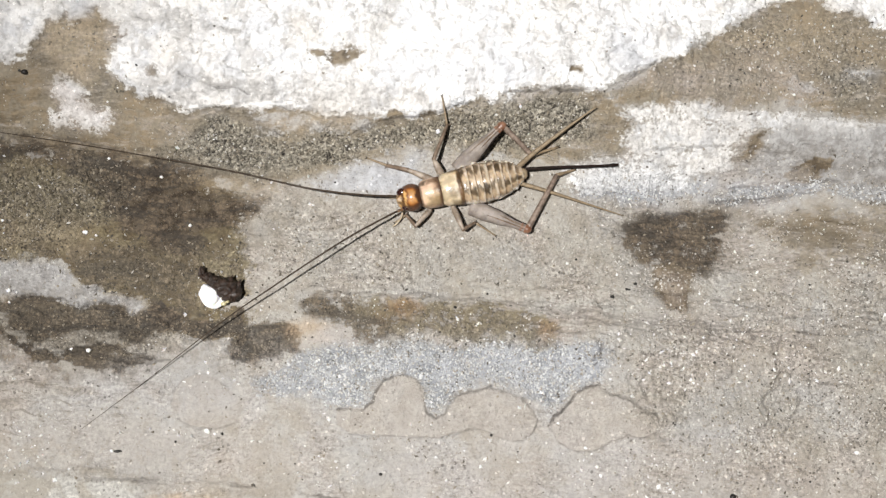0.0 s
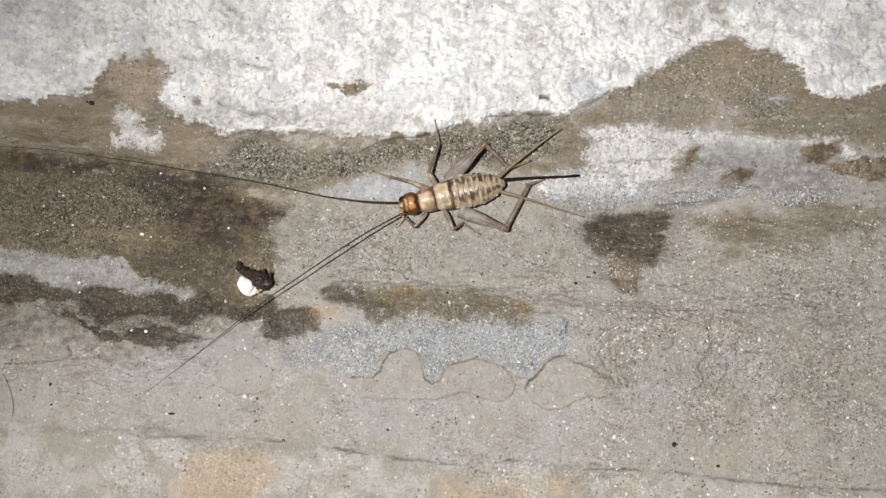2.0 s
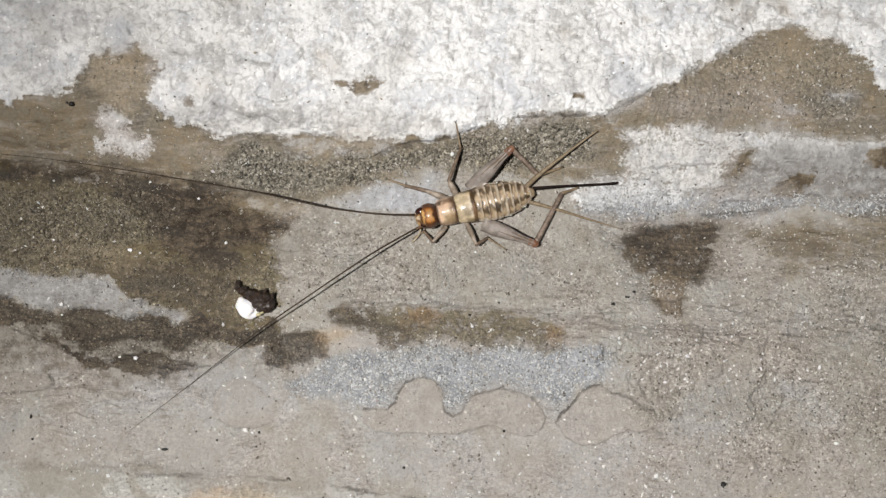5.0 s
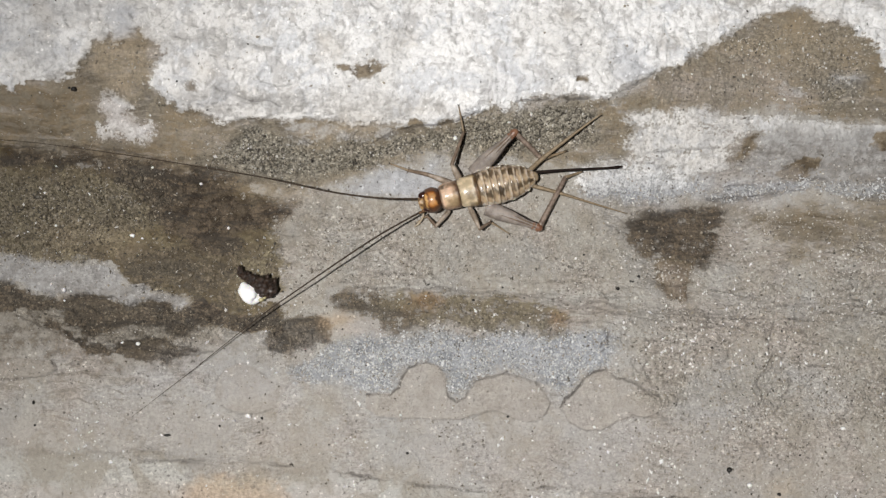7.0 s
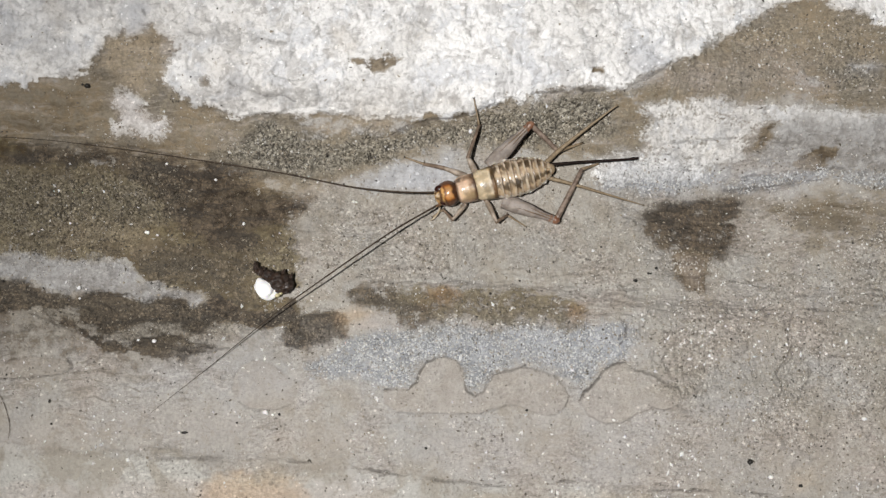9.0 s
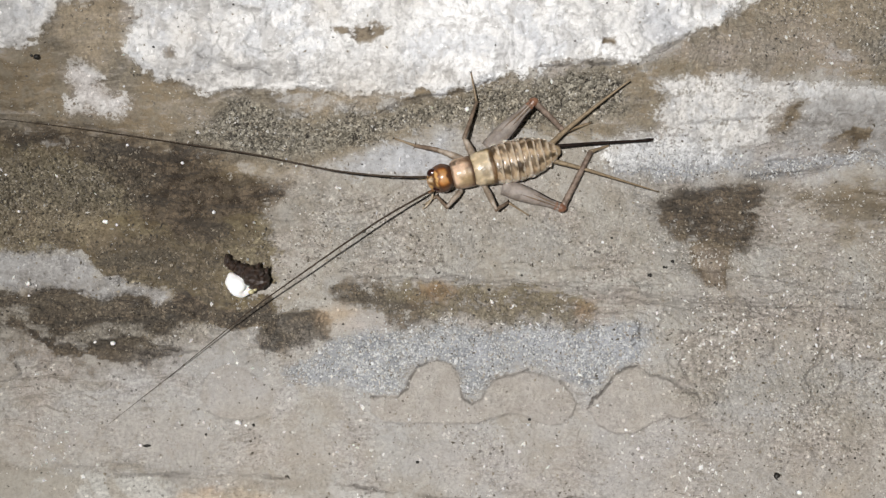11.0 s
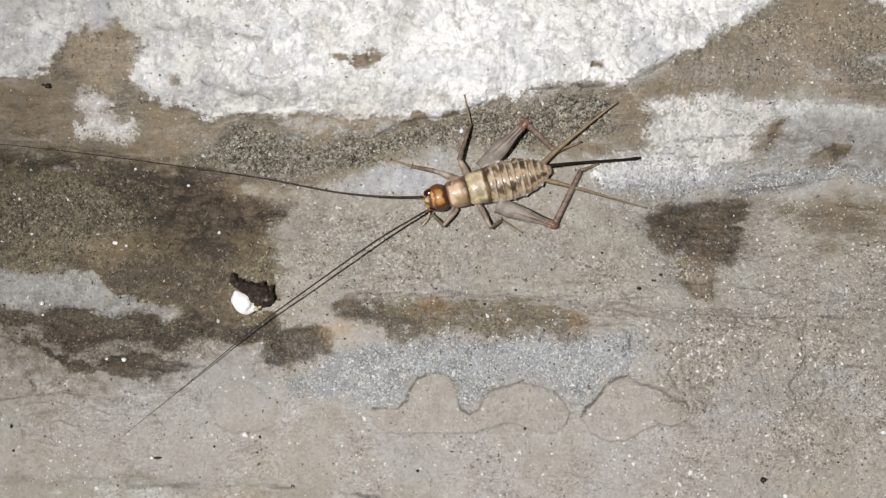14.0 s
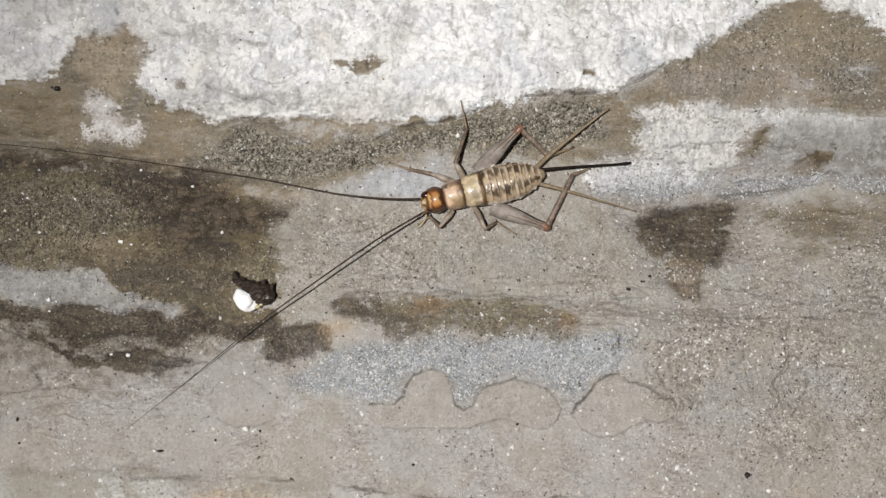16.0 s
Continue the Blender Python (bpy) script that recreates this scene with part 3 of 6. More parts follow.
stain('haze', 0.4, 3.0, 1.5, (-38.5, -8.3), (-26.4, -5.7), (-17.4, -8.3), (-12.3, -11.4), (-17.4, -13.3), (-28.8, -13.3), (-37.8, -11.4))
stain('rosy', 0.6, 2.0, 1.2, (21.7, 24.5), (29.6, 26.6), (37.9, 25.4), (42.2, 23.4), (36, 21.9), (24.4, 21.8))
stain('rosy', 0.45, 4.0, 2.0, (-3.5, -14.5), (10.4, -15.1), (22.9, -14.4), (41.5, -11.9), (45.6, -15.6), (41.3, -21.1), (10.3, -21.2), (-3.5, -19.5))
stain('rosy', 0.4, 3.0, 1.5, (21.8, -1.9), (31.4, -0.6), (41.9, -1.9), (42.9, -6.9), (32.3, -8.8), (23, -6.9))
stain('rosy', 0.4, 3.0, 2.0, (-53.2, -14.6), (-33.9, -14), (-13.6, -15.8), (-14.8, -18.3), (-33.8, -18.3), (-53.1, -17.8))
stain('grey', 0.5, 1.5, 1.2, (-31.5, 29.5), (-24.4, 30), (-23.2, 27.5), (-25.5, 25.2), (-30.3, 25.8))
stain('dark', 0.95, 0.3, 0.4, (-68.7, 1.1), (-50.4, 1), (-48.9, 0.1), (-47.3, -0.7), (-44.3, -0.8), (-41.9, -0.5), (-40.1, -1), (-38.3, -1.6), (-34.6, -1), (-32.2, -1.4), (-31.8, -2.7), (-29.5, -1.3), (-27.4, -1.5), (-25, -2.2), (-22, -2.9), (-20.2, -1.7), (-19.8, -2.5), (-20.2, -4.2), (-23.8, -4.7), (-26.2, -3.9), (-29.2, -3.6), (-30.9, -5.5), (-32.2, -4.5), (-36.4, -3.9), (-38.8, -4.4), (-41.2, -4.7), (-43.6, -4.1), (-43.8, -3.2), (-44.3, -2.1), (-47.9, -1.8), (-50.3, -2.5), (-68.6, -2.4))
stain('dark', 0.95, 0.3, 0.4, (-47.6, -3.4), (-45.8, -3.8), (-43.6, -5), (-41.2, -6.2), (-38.8, -6.5), (-37.3, -5.5), (-33.4, -5.4), (-31.6, -6.3), (-29.2, -6.6), (-31, -7.2), (-32.2, -7.7), (-35.8, -7.9), (-38.2, -6.9), (-41.2, -6.8), (-43.6, -5.7), (-45.4, -4.5))
stain('dark', 0.95, 0.35, 0.4, (-21.4, -5.5), (-19.9, -4), (-18.8, -2.8), (-16.5, -2.7), (-14, -3.5), (-14.3, -5), (-16, -6.1), (-19, -7.3), (-20.8, -7))
stain('white', 0.66, 0.6, 0.6, (18.7, 20.5), (19.3, 20.9), (22.2, 21.3), (27.8, 21.2), (31.6, 20.8), (34.7, 20.4), (37, 21.3), (38.3, 20.6), (40.1, 20.1), (44.8, 19.8), (52.7, 20.1), (55.8, 17), (44.9, 16.9), (37.3, 16.9), (34.6, 17.3), (33.9, 18.9), (32, 17.7), (31.4, 16), (31.9, 15.1), (31, 14.6), (28.5, 14), (26.1, 12.5), (19.5, 12), (15.1, 11.5), (12.6, 12), (13.9, 13.8), (17, 14.7), (19.6, 15.1), (19.4, 18.8))
stain('grey', 0.75, 1.5, 1.0, (33.9, 18.9), (37.1, 19.7), (44.8, 19.6), (52.7, 19.8), (52.6, 13.1), (44.9, 12.8), (37.6, 13.6), (32.9, 14.1), (31.9, 15.1), (34.1, 16.8))
stain('blue', 0.8, 0.8, 0.8, (28.4, 11.7), (31.8, 13), (37.7, 13.2), (44.9, 13.4), (52.7, 13.5), (52.6, 11.7), (44.9, 11.7), (38.3, 11.5), (32, 10.9), (28.8, 10.8))
stain('blue', 0.66, 0.9, 0.6, (12.6, 12.7), (16.4, 14.3), (20.1, 15.1), (25.3, 14.5), (28.5, 14), (28.7, 12.2), (24.1, 10.9), (20.2, 10.7), (15.1, 11.1))
stain('grey', 0.9, 1.1, 0.5, (-14.1, 12.1), (-11.1, 13), (-8.6, 14.3), (-6.8, 15.3), (-5.1, 15.5), (-4.9, 14.3), (-2.5, 14.7), (-1.6, 12.9), (-3.2, 11.8), (-8, 11.2), (-11.7, 11))
stain('white', 0.56, 1.0, 0.5, (-9.2, 13.3), (-8, 14.3), (-5.3, 14.5), (-2.5, 14.3), (-2.3, 12.9), (-5.6, 12.2))
stain('grey', 0.62, 0.6, 0.5, (-19.7, 18.8), (-16.3, 19.3), (-12.8, 18.7), (-11.6, 18.1), (-8.5, 19.2), (-5.5, 19.1), (-8, 17.6), (-10.4, 17.2), (-14.1, 17.1), (-18.9, 17.3))
stain('coarse', 0.9, 0.8, 0.6, (-29.7, 14.7), (-26.2, 16.9), (-24, 18.2), (-20.1, 17.4), (-16.5, 16.4), (-11.6, 16.9), (-8, 17.6), (-4.9, 18.6), (1.1, 19.5), (7.7, 20.6), (13.7, 21.3), (15.5, 20.5), (15.4, 16.8), (10.2, 16), (4.2, 16.5), (-4.3, 16.3), (-8.6, 14.7), (-11.7, 13.2), (-16.5, 12.9), (-20.2, 13.2), (-25.1, 14))
stain('brown', 0.8, 0.8, 0.8, (-72.3, 23.6), (-46.4, 25.3), (-42, 28.4), (-33.7, 29.4), (-33.1, 22.7), (-26.4, 19.7), (-8.5, 19.4), (1, 20.8), (16.7, 22.5), (20, 20.8), (19.3, 15.4), (13.8, 14.1), (4.2, 15.4), (-5.4, 15.4), (-12.5, 12.8), (-17.6, 11.2), (-26.7, 12.2), (-41, 14.2), (-54.1, 15.2), (-74.1, 16))
stain('brown', 0.85, 0.8, 0.8, (16.7, 21.9), (22.4, 25.4), (29.6, 29.5), (36.2, 33.2), (42.5, 33.8), (46.7, 31.8), (55, 29.8), (61.2, 28.4), (61.1, 18.9), (54.9, 18.7), (46.6, 19.3), (38.6, 20.3), (36, 21.6), (29, 21.3), (22.5, 21.4), (18.7, 20.5))
stain('dark', 0.4, 1.3, 1.0, (-73.4, -2.3), (-53.6, -2.3), (-47.7, -4.2), (-40.5, -5.8), (-28.9, -7.6), (-34, -9.2), (-46.9, -8.6), (-73.1, -9))
stain('brown', 0.72, 1.8, 1.2, (32.6, 10.5), (39.8, 11.3), (46.7, 11.8), (57.8, 11.4), (57.6, 6.3), (46.4, 5.4), (37.7, 5.1), (32.5, 7.2))
stain('blue', 0.72, 0.9, 0.7, (-19.3, -8.3), (-13.6, -5.7), (-8.5, -4.1), (-3.5, -3.5), (2.9, -4.1), (10.5, -4.1), (14.2, -3.8), (16.8, -3.2), (18, -5.7), (17.3, -8.2), (14.2, -9.4), (11.6, -11.3), (9.8, -8.8), (6, -8.5), (2.9, -9.5), (1, -11.7), (-0.3, -11.4), (-0.9, -8.5), (-2.8, -7.6), (-5.4, -8.5), (-6.6, -11.1), (-9.2, -11.4), (-12.3, -10.8), (-17.4, -10.1))
stain('plate', 0.7, 0.2, 0.2, (-66.4, -8.4), (-53.4, -8.3), (-49.5, -7.8), (-45.6, -8), (-45.1, -8.9), (-46.9, -9.9), (-53.3, -10.3), (-66.4, -10.4))
stain('crust', 0.8, 0.6, 1.0, (-87.7, -19.2), (-51.6, -18.5), (-37.4, -18.7), (-28.2, -19.9), (-16.1, -20.4), (-1.9, -22.3), (11.4, -22.1), (19.2, -22.7), (33.3, -23.1), (59.1, -25.2), (81.9, -25.7), (102.4, -25.3), (100, -64.9), (-83.4, -68.8))
stain('orange', 0.8, 1.5, 1.0, (-28.8, -22), (-24.6, -21.1), (-19.6, -22), (-19.2, -23.9), (-21.5, -27.4), (-27.8, -28.2), (-31.8, -26.2))
stain('orange', 0.45, 1.5, 1.0, (0.9, -24.7), (9.3, -23.5), (12.9, -24.8), (12.2, -29), (2.4, -29.1))
stain('orange', 0.4, 1.0, 0.8, (14.6, -23.4), (18.1, -23.4), (18.5, -25.4), (15, -25.5))
stain('grey', 0.7, 0.6, 0.6, (35.7, 23.5), (37.9, 24.1), (39.9, 23.3), (39.1, 22.5), (36.3, 22.7))
stain('grey', 0.7, 0.6, 0.6, (42.6, 25.3), (45.1, 25.7), (46.5, 24.8), (44.8, 24.1), (42.9, 24.4))
stain('coarse', 0.75, 2.5, 1.5, (-54.1, 14.2), (-46.2, 14.2), (-37, 11.6), (-37.5, 4.5), (-45.9, 3.2), (-53.8, 5.8), (-67.1, 7.1), (-67.4, 14.3))
stain('coarse', 0.32, 3.5, 1.5, (18.7, -3.2), (46.4, 4.4), (57.6, 4.4), (56.8, -15.5), (29, -18.1), (21.6, -11.9))
stain('grey', 0.5, 1.5, 1.2, (-27.4, 21.8), (-17.2, 22.6), (-8.4, 21.4), (-9.1, 19.7), (-17.5, 19.4), (-26.4, 19.7))
stain('olive', 0.95, 0.7, 0.8, (-69.1, 17), (-50.6, 16.8), (-50.9, 15.4), (-47.2, 15.5), (-41.7, 15.2), (-36.7, 14.6), (-32.4, 14), (-28.1, 13.3), (-24.4, 12.3), (-21.3, 11), (-19.8, 10.3), (-19.3, 9.2), (-20.1, 8.1), (-19.6, 7.5), (-21.4, 7), (-19.7, 5.7), (-20.2, 4.3), (-19.5, 2.9), (-20, 1.4), (-19.7, 0.2), (-21.8, -1.3), (-24.3, -2.5), (-26.7, -2.5), (-29.1, -2), (-30.2, -1.6), (-30.4, -0.7), (-32.2, -0.2), (-34.2, -0.1), (-34.5, 0.7), (-35.9, 0.6), (-37.4, 1), (-38.3, 1.9), (-39, 3), (-41.4, 3), (-43.9, 2.7), (-46.3, 2.9), (-47.9, 3.6), (-49.4, 4.2), (-51.9, 4.2), (-68.8, 4.3))
stain('dark', 0.75, 0.9, 0.9, (-69.1, 16.8), (-52.1, 15.9), (-47.2, 16.1), (-42.3, 15.9), (-38.6, 15.5), (-34.9, 15), (-30.6, 14.2), (-26.2, 13.4), (-23.8, 12.3), (-26.2, 12.1), (-23.1, 10.9), (-20.1, 10.2), (-19.6, 9.1), (-20.4, 7.8), (-23.1, 7.3), (-24.2, 6.3), (-23.7, 4.8), (-26.2, 4.2), (-29.2, 4.8), (-31.1, 6), (-33.5, 7), (-35.4, 8.2), (-36, 10.4), (-37.6, 11.6), (-38.6, 12.9), (-41.6, 13.5), (-44.7, 14), (-47.2, 14.8), (-49.7, 14.5), (-52.1, 14.2))
stain('dark', 0.6, 0.8, 0.9, (-38.4, 3.9), (-34.7, 5.4), (-31.1, 5.3), (-27.4, 4.1), (-24.3, 3.9), (-24.9, 1.7), (-24.3, -1.3), (-27.3, -1.6), (-29.8, -0.1), (-32.2, 0.8), (-34.2, 0.4), (-35.9, 0.9), (-37.4, 1.3))
stain('dark', 0.5, 0.5, 0.6, (-22.6, 9.8), (-21.3, 10.2), (-19.7, 9.9), (-19.6, 8.9), (-20.7, 7.9), (-21.9, 8.2))
stain('dark', 0.55, 0.6, 0.8, (-43.9, 4), (-41.5, 4.9), (-38.7, 4.2), (-38.4, 3.1), (-41.4, 3.2))
stain('darkwash', 0.55, 1.2, 0.9, (-38.3, 13.5), (-34.9, 14.1), (-30.6, 13.6), (-26.2, 12.4), (-23.8, 11.2), (-23.4, 9.7), (-24.7, 8.2), (-24.3, 5.4), (-26.8, 4.8), (-29.2, 5.7), (-32.3, 7.2), (-35.1, 7.6), (-37.6, 9.2), (-38.2, 11))
# darker brown band along the upper feeler
stain('darkwash', 0.85, 1.0, 0.8, (-54.5, 17.2), (-47.1, 16.9), (-41.6, 16.6), (-36.7, 16.1), (-32.4, 15.3), (-28.1, 14.5), (-27.5, 13.9), (-32.4, 14.2), (-36.7, 14.5), (-41.7, 14.4), (-47.2, 15), (-54.6, 15.1))
stain('darkwash', 0.45, 1.6, 1.0, (-54, 19.5), (-46.8, 19.2), (-42.1, 17.5), (-35.5, 16.7), (-30, 15.8), (-29.3, 15), (-35.5, 15.6), (-41.6, 16.3), (-54.6, 16.7))
stain('tan', 0.4, 1.2, 0.8, (-48.3, 7.1), (-44, 7.7), (-38.4, 7.3), (-34.7, 5.4), (-35.9, 3.9), (-41.5, 4.4), (-47, 4))
stain('tan', 0.45, 0.8, 0.8, (-27.2, 12.3), (-23.8, 12.3), (-18.9, 11.8), (-16.4, 11.2), (-18.8, 10.6), (-22.5, 11.2))
stain('coarse', 0.6, 1.2, 0.9, (-44.7, 12.3), (-38.5, 12.3), (-36.4, 10.7), (-34.5, 8.2), (-35.4, 7.3), (-38.4, 6.7), (-43.4, 7.3), (-47.1, 8.6))
stain('coarse', 0.4, 1.2, 0.9, (-38.4, 4.2), (-32.3, 6.7), (-24.9, 4.5), (-23.7, 1.1), (-24.9, -1.6), (-32.2, -0.1))
stain('grey', 0.72, 0.12, 0.35, (-68.8, 2.6), (-51.9, 4), (-49.4, 4), (-47.9, 3.4), (-46.3, 2.8), (-43.9, 2.6), (-41.4, 2.9), (-39, 2.8), (-38.3, 1.8), (-37.4, 0.9), (-35.9, 0.4), (-34.5, 0.6), (-34.2, -0.1), (-32.2, -0.2), (-30.4, -0.7), (-30.2, -1.6), (-31.3, -2.2), (-32.5, -1.3), (-34.3, -1), (-35.8, -1.4), (-37.7, -1.6), (-39.2, -1.2), (-40.4, -0.6), (-41.7, -0.3), (-42.9, -0.5), (-44.1, -0.9), (-45.6, -0.6), (-47.5, -0.3), (-49, 0.6), (-51.8, 1.1), (-68.7, 1.3))
stain('darkwash', 0.4, 0.8, 0.6, (-54.3, 4), (-47.9, 3.4), (-43.9, 2.6), (-39, 2.8), (-37.4, 0.9), (-30.4, -0.7), (-31.3, -2.2), (-35.8, -1.4), (-40.4, -0.6), (-44.1, -0.9), (-48.7, 0.6), (-54.2, 1.1))
stain('haze', 0.25, 0.8, 0.6, (-54.3, 3.7), (-47.8, 3.1), (-43.9, 2.3), (-39.3, 2.5), (-38, 0.9), (-40.1, -0.3), (-43.2, -0.1), (-45.6, -0.3), (-48.7, 0.8), (-54.2, 1.3))
stain('white', 1, 0.3, 0.45, (-87.8, 66.5), (-85.7, 23.1), (-52.9, 22.8), (-49.8, 22.3), (-48.8, 22.9), (-47.9, 23.3), (-46, 23.6), (-44.2, 23.9), (-43, 24.4), (-42.1, 25.3), (-41.3, 26.3), (-41, 27.4), (-40, 28.2), (-38.5, 28.7), (-37.8, 28.1), (-37.4, 27.5), (-36.9, 27.7), (-36.4, 28.7), (-35.7, 29.6), (-34.9, 29.3), (-34.7, 28.2), (-33.9, 28.1), (-32.5, 27.8), (-32.1, 27.2), (-32.6, 26.5), (-32.7, 25.8), (-33.4, 24.7), (-34.1, 23.8), (-34.5, 22.9), (-34.2, 22.4), (-33.3, 22), (-32.4, 21.2), (-31.6, 20.8), (-30.9, 20.3), (-29.8, 20.6), (-28.8, 20.4), (-27.7, 19.7), (-26.9, 19.2), (-24.8, 19), (-22.9, 19.2), (-19.9, 19.4), (-18.1, 19), (-16.2, 19.3), (-13.8, 19.1), (-11.4, 18.7), (-8.9, 19.1), (-6.5, 18.9), (-4.9, 19.4), (-4, 19), (-2.2, 18.9), (-0.7, 19.2), (0.9, 19.7), (2.7, 20.3), (4.5, 20.9), (6.3, 21.3), (8.1, 21.6), (10.5, 22.1), (12.9, 21.9), (16.3, 22.1), (17.2, 22.5), (19, 23.7), (20.9, 24.7), (22.7, 25.2), (24.6, 25.6), (26.3, 26.9), (28.5, 28.5), (30.5, 29.7), (32.4, 30.9), (38, 33.2), (40.8, 31.5), (44.4, 30.8), (47.1, 28.5), (48.5, 25.6), (50.3, 24.9), (53.7, 25.2), (56.7, 26.5), (60.1, 27.2), (76.7, 28.8), (91, 31.2), (92.9, 69.1), (11.2, 74.8))
stain('white', 0.8, 0.9, 0.5, (-40.1, 22), (-38.6, 22.7), (-37.1, 22), (-36.6, 21), (-37.2, 20), (-36.4, 19.2), (-34.8, 19.2), (-34.1, 18.3), (-34.7, 17.3), (-36, 17), (-37.4, 17), (-37.7, 17.9), (-38.4, 18.2), (-39.3, 17.9), (-40.6, 17.6), (-41.4, 18.2), (-41.2, 19), (-40, 19.6), (-40.2, 20.3), (-40.5, 21))
stain('haze', 0.35, 1.4, 1.0, (-49.7, 27.7), (-43.1, 28.3), (-41.8, 25.8), (-43.6, 24.3), (-49.7, 22.9))
stain('haze', 0.5, 1.2, 0.9, (2.7, 24.2), (8.1, 24.6), (11.1, 23.1), (6.9, 22.5), (3.3, 22.7))
stain('haze', 0.45, 1.0, 0.9, (16.9, 27.4), (20.3, 28.1), (20.6, 25.6), (18.4, 24.6), (16.8, 25.5))
stain('darkwash', 0.35, 0.7, 0.7, (22.2, 28.9), (24.7, 29.5), (25.3, 28), (23.7, 26.5), (22.1, 26.8))
stain('haze', 0.4, 1.0, 0.9, (-31.6, 23.9), (-28.9, 25.1), (-28, 22.8), (-25.7, 21.6), (-21.6, 21.1), (-22.9, 19.7), (-26.5, 20), (-30, 21.4))
stain('over', 0.75, 0.3, 0.3, (-13.5, 25.3), (-12.5, 25.9), (-11.1, 25.7), (-10.2, 25.9), (-9, 25.7), (-7.7, 25.3), (-8.3, 24.9), (-8, 24.4), (-8.9, 24.1), (-9.6, 23.8), (-10.9, 23.7), (-11.7, 24.1), (-12.6, 24.5))
stain('over', 0.8, 0.3, 0.3, (-30.2, 23.2), (-29.3, 23.6), (-28.7, 23.3), (-28.9, 22.4), (-29.7, 22.2), (-30, 22.6))
stain('over', 0.4, 0.5, 0.5, (-28.4, 24.6), (-28.2, 25.7), (-27.5, 26.1), (-27.1, 25.4), (-27.6, 24.6))
stain('over', 0.95, 0.3, 0.25, (13.1, 24.2), (14, 24.3), (14.8, 24), (14.7, 23.6), (13.8, 23.5), (13.2, 23.6))
stain('over', 0.75, 0.35, 0.5, (32.1, 15.7), (32.2, 17), (32.6, 18.1), (33.4, 18.6), (34.6, 19.2), (35.2, 19.1), (34.5, 18.5), (33.9, 17.7), (34.2, 16.7), (33.6, 15.7))
stain('darkwash', 0.35, 0.9, 0.8, (31.9, 17.3), (34.1, 18.5), (36.9, 17.8), (40, 17), (41.8, 16.2), (40.2, 13.2), (36.2, 13.4), (32.7, 14.4))
stain('over', 0.95, 0.3, 0.5, (37, 14.3), (37.6, 15.5), (39.3, 16.1), (41.9, 16.2), (41.6, 15.3), (40.5, 14.9), (39.9, 13.9), (38.5, 13.2), (37.3, 13.5))
stain('darkwash', 0.5, 0.9, 1.2, (26.9, 10.5), (29.5, 12.4), (32.6, 13.1), (36.2, 12.8), (39, 13.4), (41.9, 13.2), (39.4, 11.9), (36.3, 11.2), (32.8, 10.6), (30.2, 10.1))
stain('darkwash', 0.35, 0.8, 0.8, (35.2, 17), (38.7, 17.4), (45.3, 16.9), (45.4, 16.2), (38.9, 15.9), (35.9, 16.1))
stain('dark', 0.74, 0.7, 0.8, (19.7, 7.8), (20.5, 8.8), (22.2, 9.8), (24.6, 10.5), (27.4, 10.5), (29.8, 10.7), (31.8, 10), (31.6, 8), (31.8, 6), (30.4, 4.8), (29, 3.3), (27.1, 3.5), (25.5, 3.9), (22.9, 4.1), (21.1, 4.6), (20, 6.1))
stain('over', 0.9, 0.9, 0.7, (21.6, 4.6), (28.2, 4.3), (27.6, 2), (26.9, -0.5), (24.2, -0.7), (22.3, 1.3))
stain('darkwash', 0.4, 0.8, 0.7, (21.3, 5.3), (28.8, 5), (27.6, 2), (26.6, -0.6), (24.2, -0.5), (22.3, 1.4))
stain('darkwash', 0.4, 1.8, 1.0, (19.5, 10.2), (25.5, 11), (33.3, 11.3), (31.9, 7.2), (30.3, 4.6), (27.1, 2.7), (23.1, 3.9), (19.3, 5.2))
stain('coarse', 0.12, 1.2, 1.0, (19.5, 9.6), (30.9, 10.4), (30.3, 4.6), (27, 2.1), (26.1, -0.7), (22.7, -0.4), (22.4, 3.9), (19.3, 5.2))
stain('darkwash', 0.45, 1.0, 1.2, (31.5, 10.4), (37.5, 10.6), (45.8, 10.6), (47.6, 7.8), (41.8, 6.9), (36.2, 7.4), (32, 7.8))
stain('dark', 0.66, 0.35, 0.5, (-14, 0.1), (-12.6, 0.6), (-10.7, 0.4), (-8.8, 0.2), (-8.4, -0.8), (-7.5, -1.7), (-8.4, -2.8), (-10.2, -2.4), (-12.1, -1.7))
stain('olive', 0.66, 0.45, 0.6, (-14, 0.1), (-10.9, 0.4), (-7.8, -0.2), (-6, 0.3), (-4.1, -0.1), (-2.9, 0.3), (-1.7, -0.2), (0.1, 0.3), (2.6, -0.3), (5, -0.2), (8, -0.6), (11.7, -1.8), (12.6, -2.8), (12.2, -4.6), (10.4, -5.2), (8, -4.5), (5, -4.6), (1.9, -4.8), (0.7, -3.9), (-1.7, -3.6), (-4.2, -4.2), (-6, -4.6), (-8.4, -3.8), (-10.2, -2.6), (-12.1, -1.7))
stain('dark', 0.62, 0.4, 0.5, (-8.4, -2.1), (-6.6, -1.7), (-4.2, -2.2), (-3.9, -3.6), (-5.7, -4.6), (-7.8, -4.1))
stain('orange', 0.5, 0.5, 0.5, (-5.5, -0.7), (-3.8, -0.2), (-2.3, 0.1), (-2.6, -0.8), (-3.5, -1.9), (-5.1, -2.2))
stain('orange', 0.25, 0.5, 0.4, (-14.4, -2.6), (-13, -2.4), (-12.6, -3.5), (-13.6, -4.2), (-14.4, -3.8))
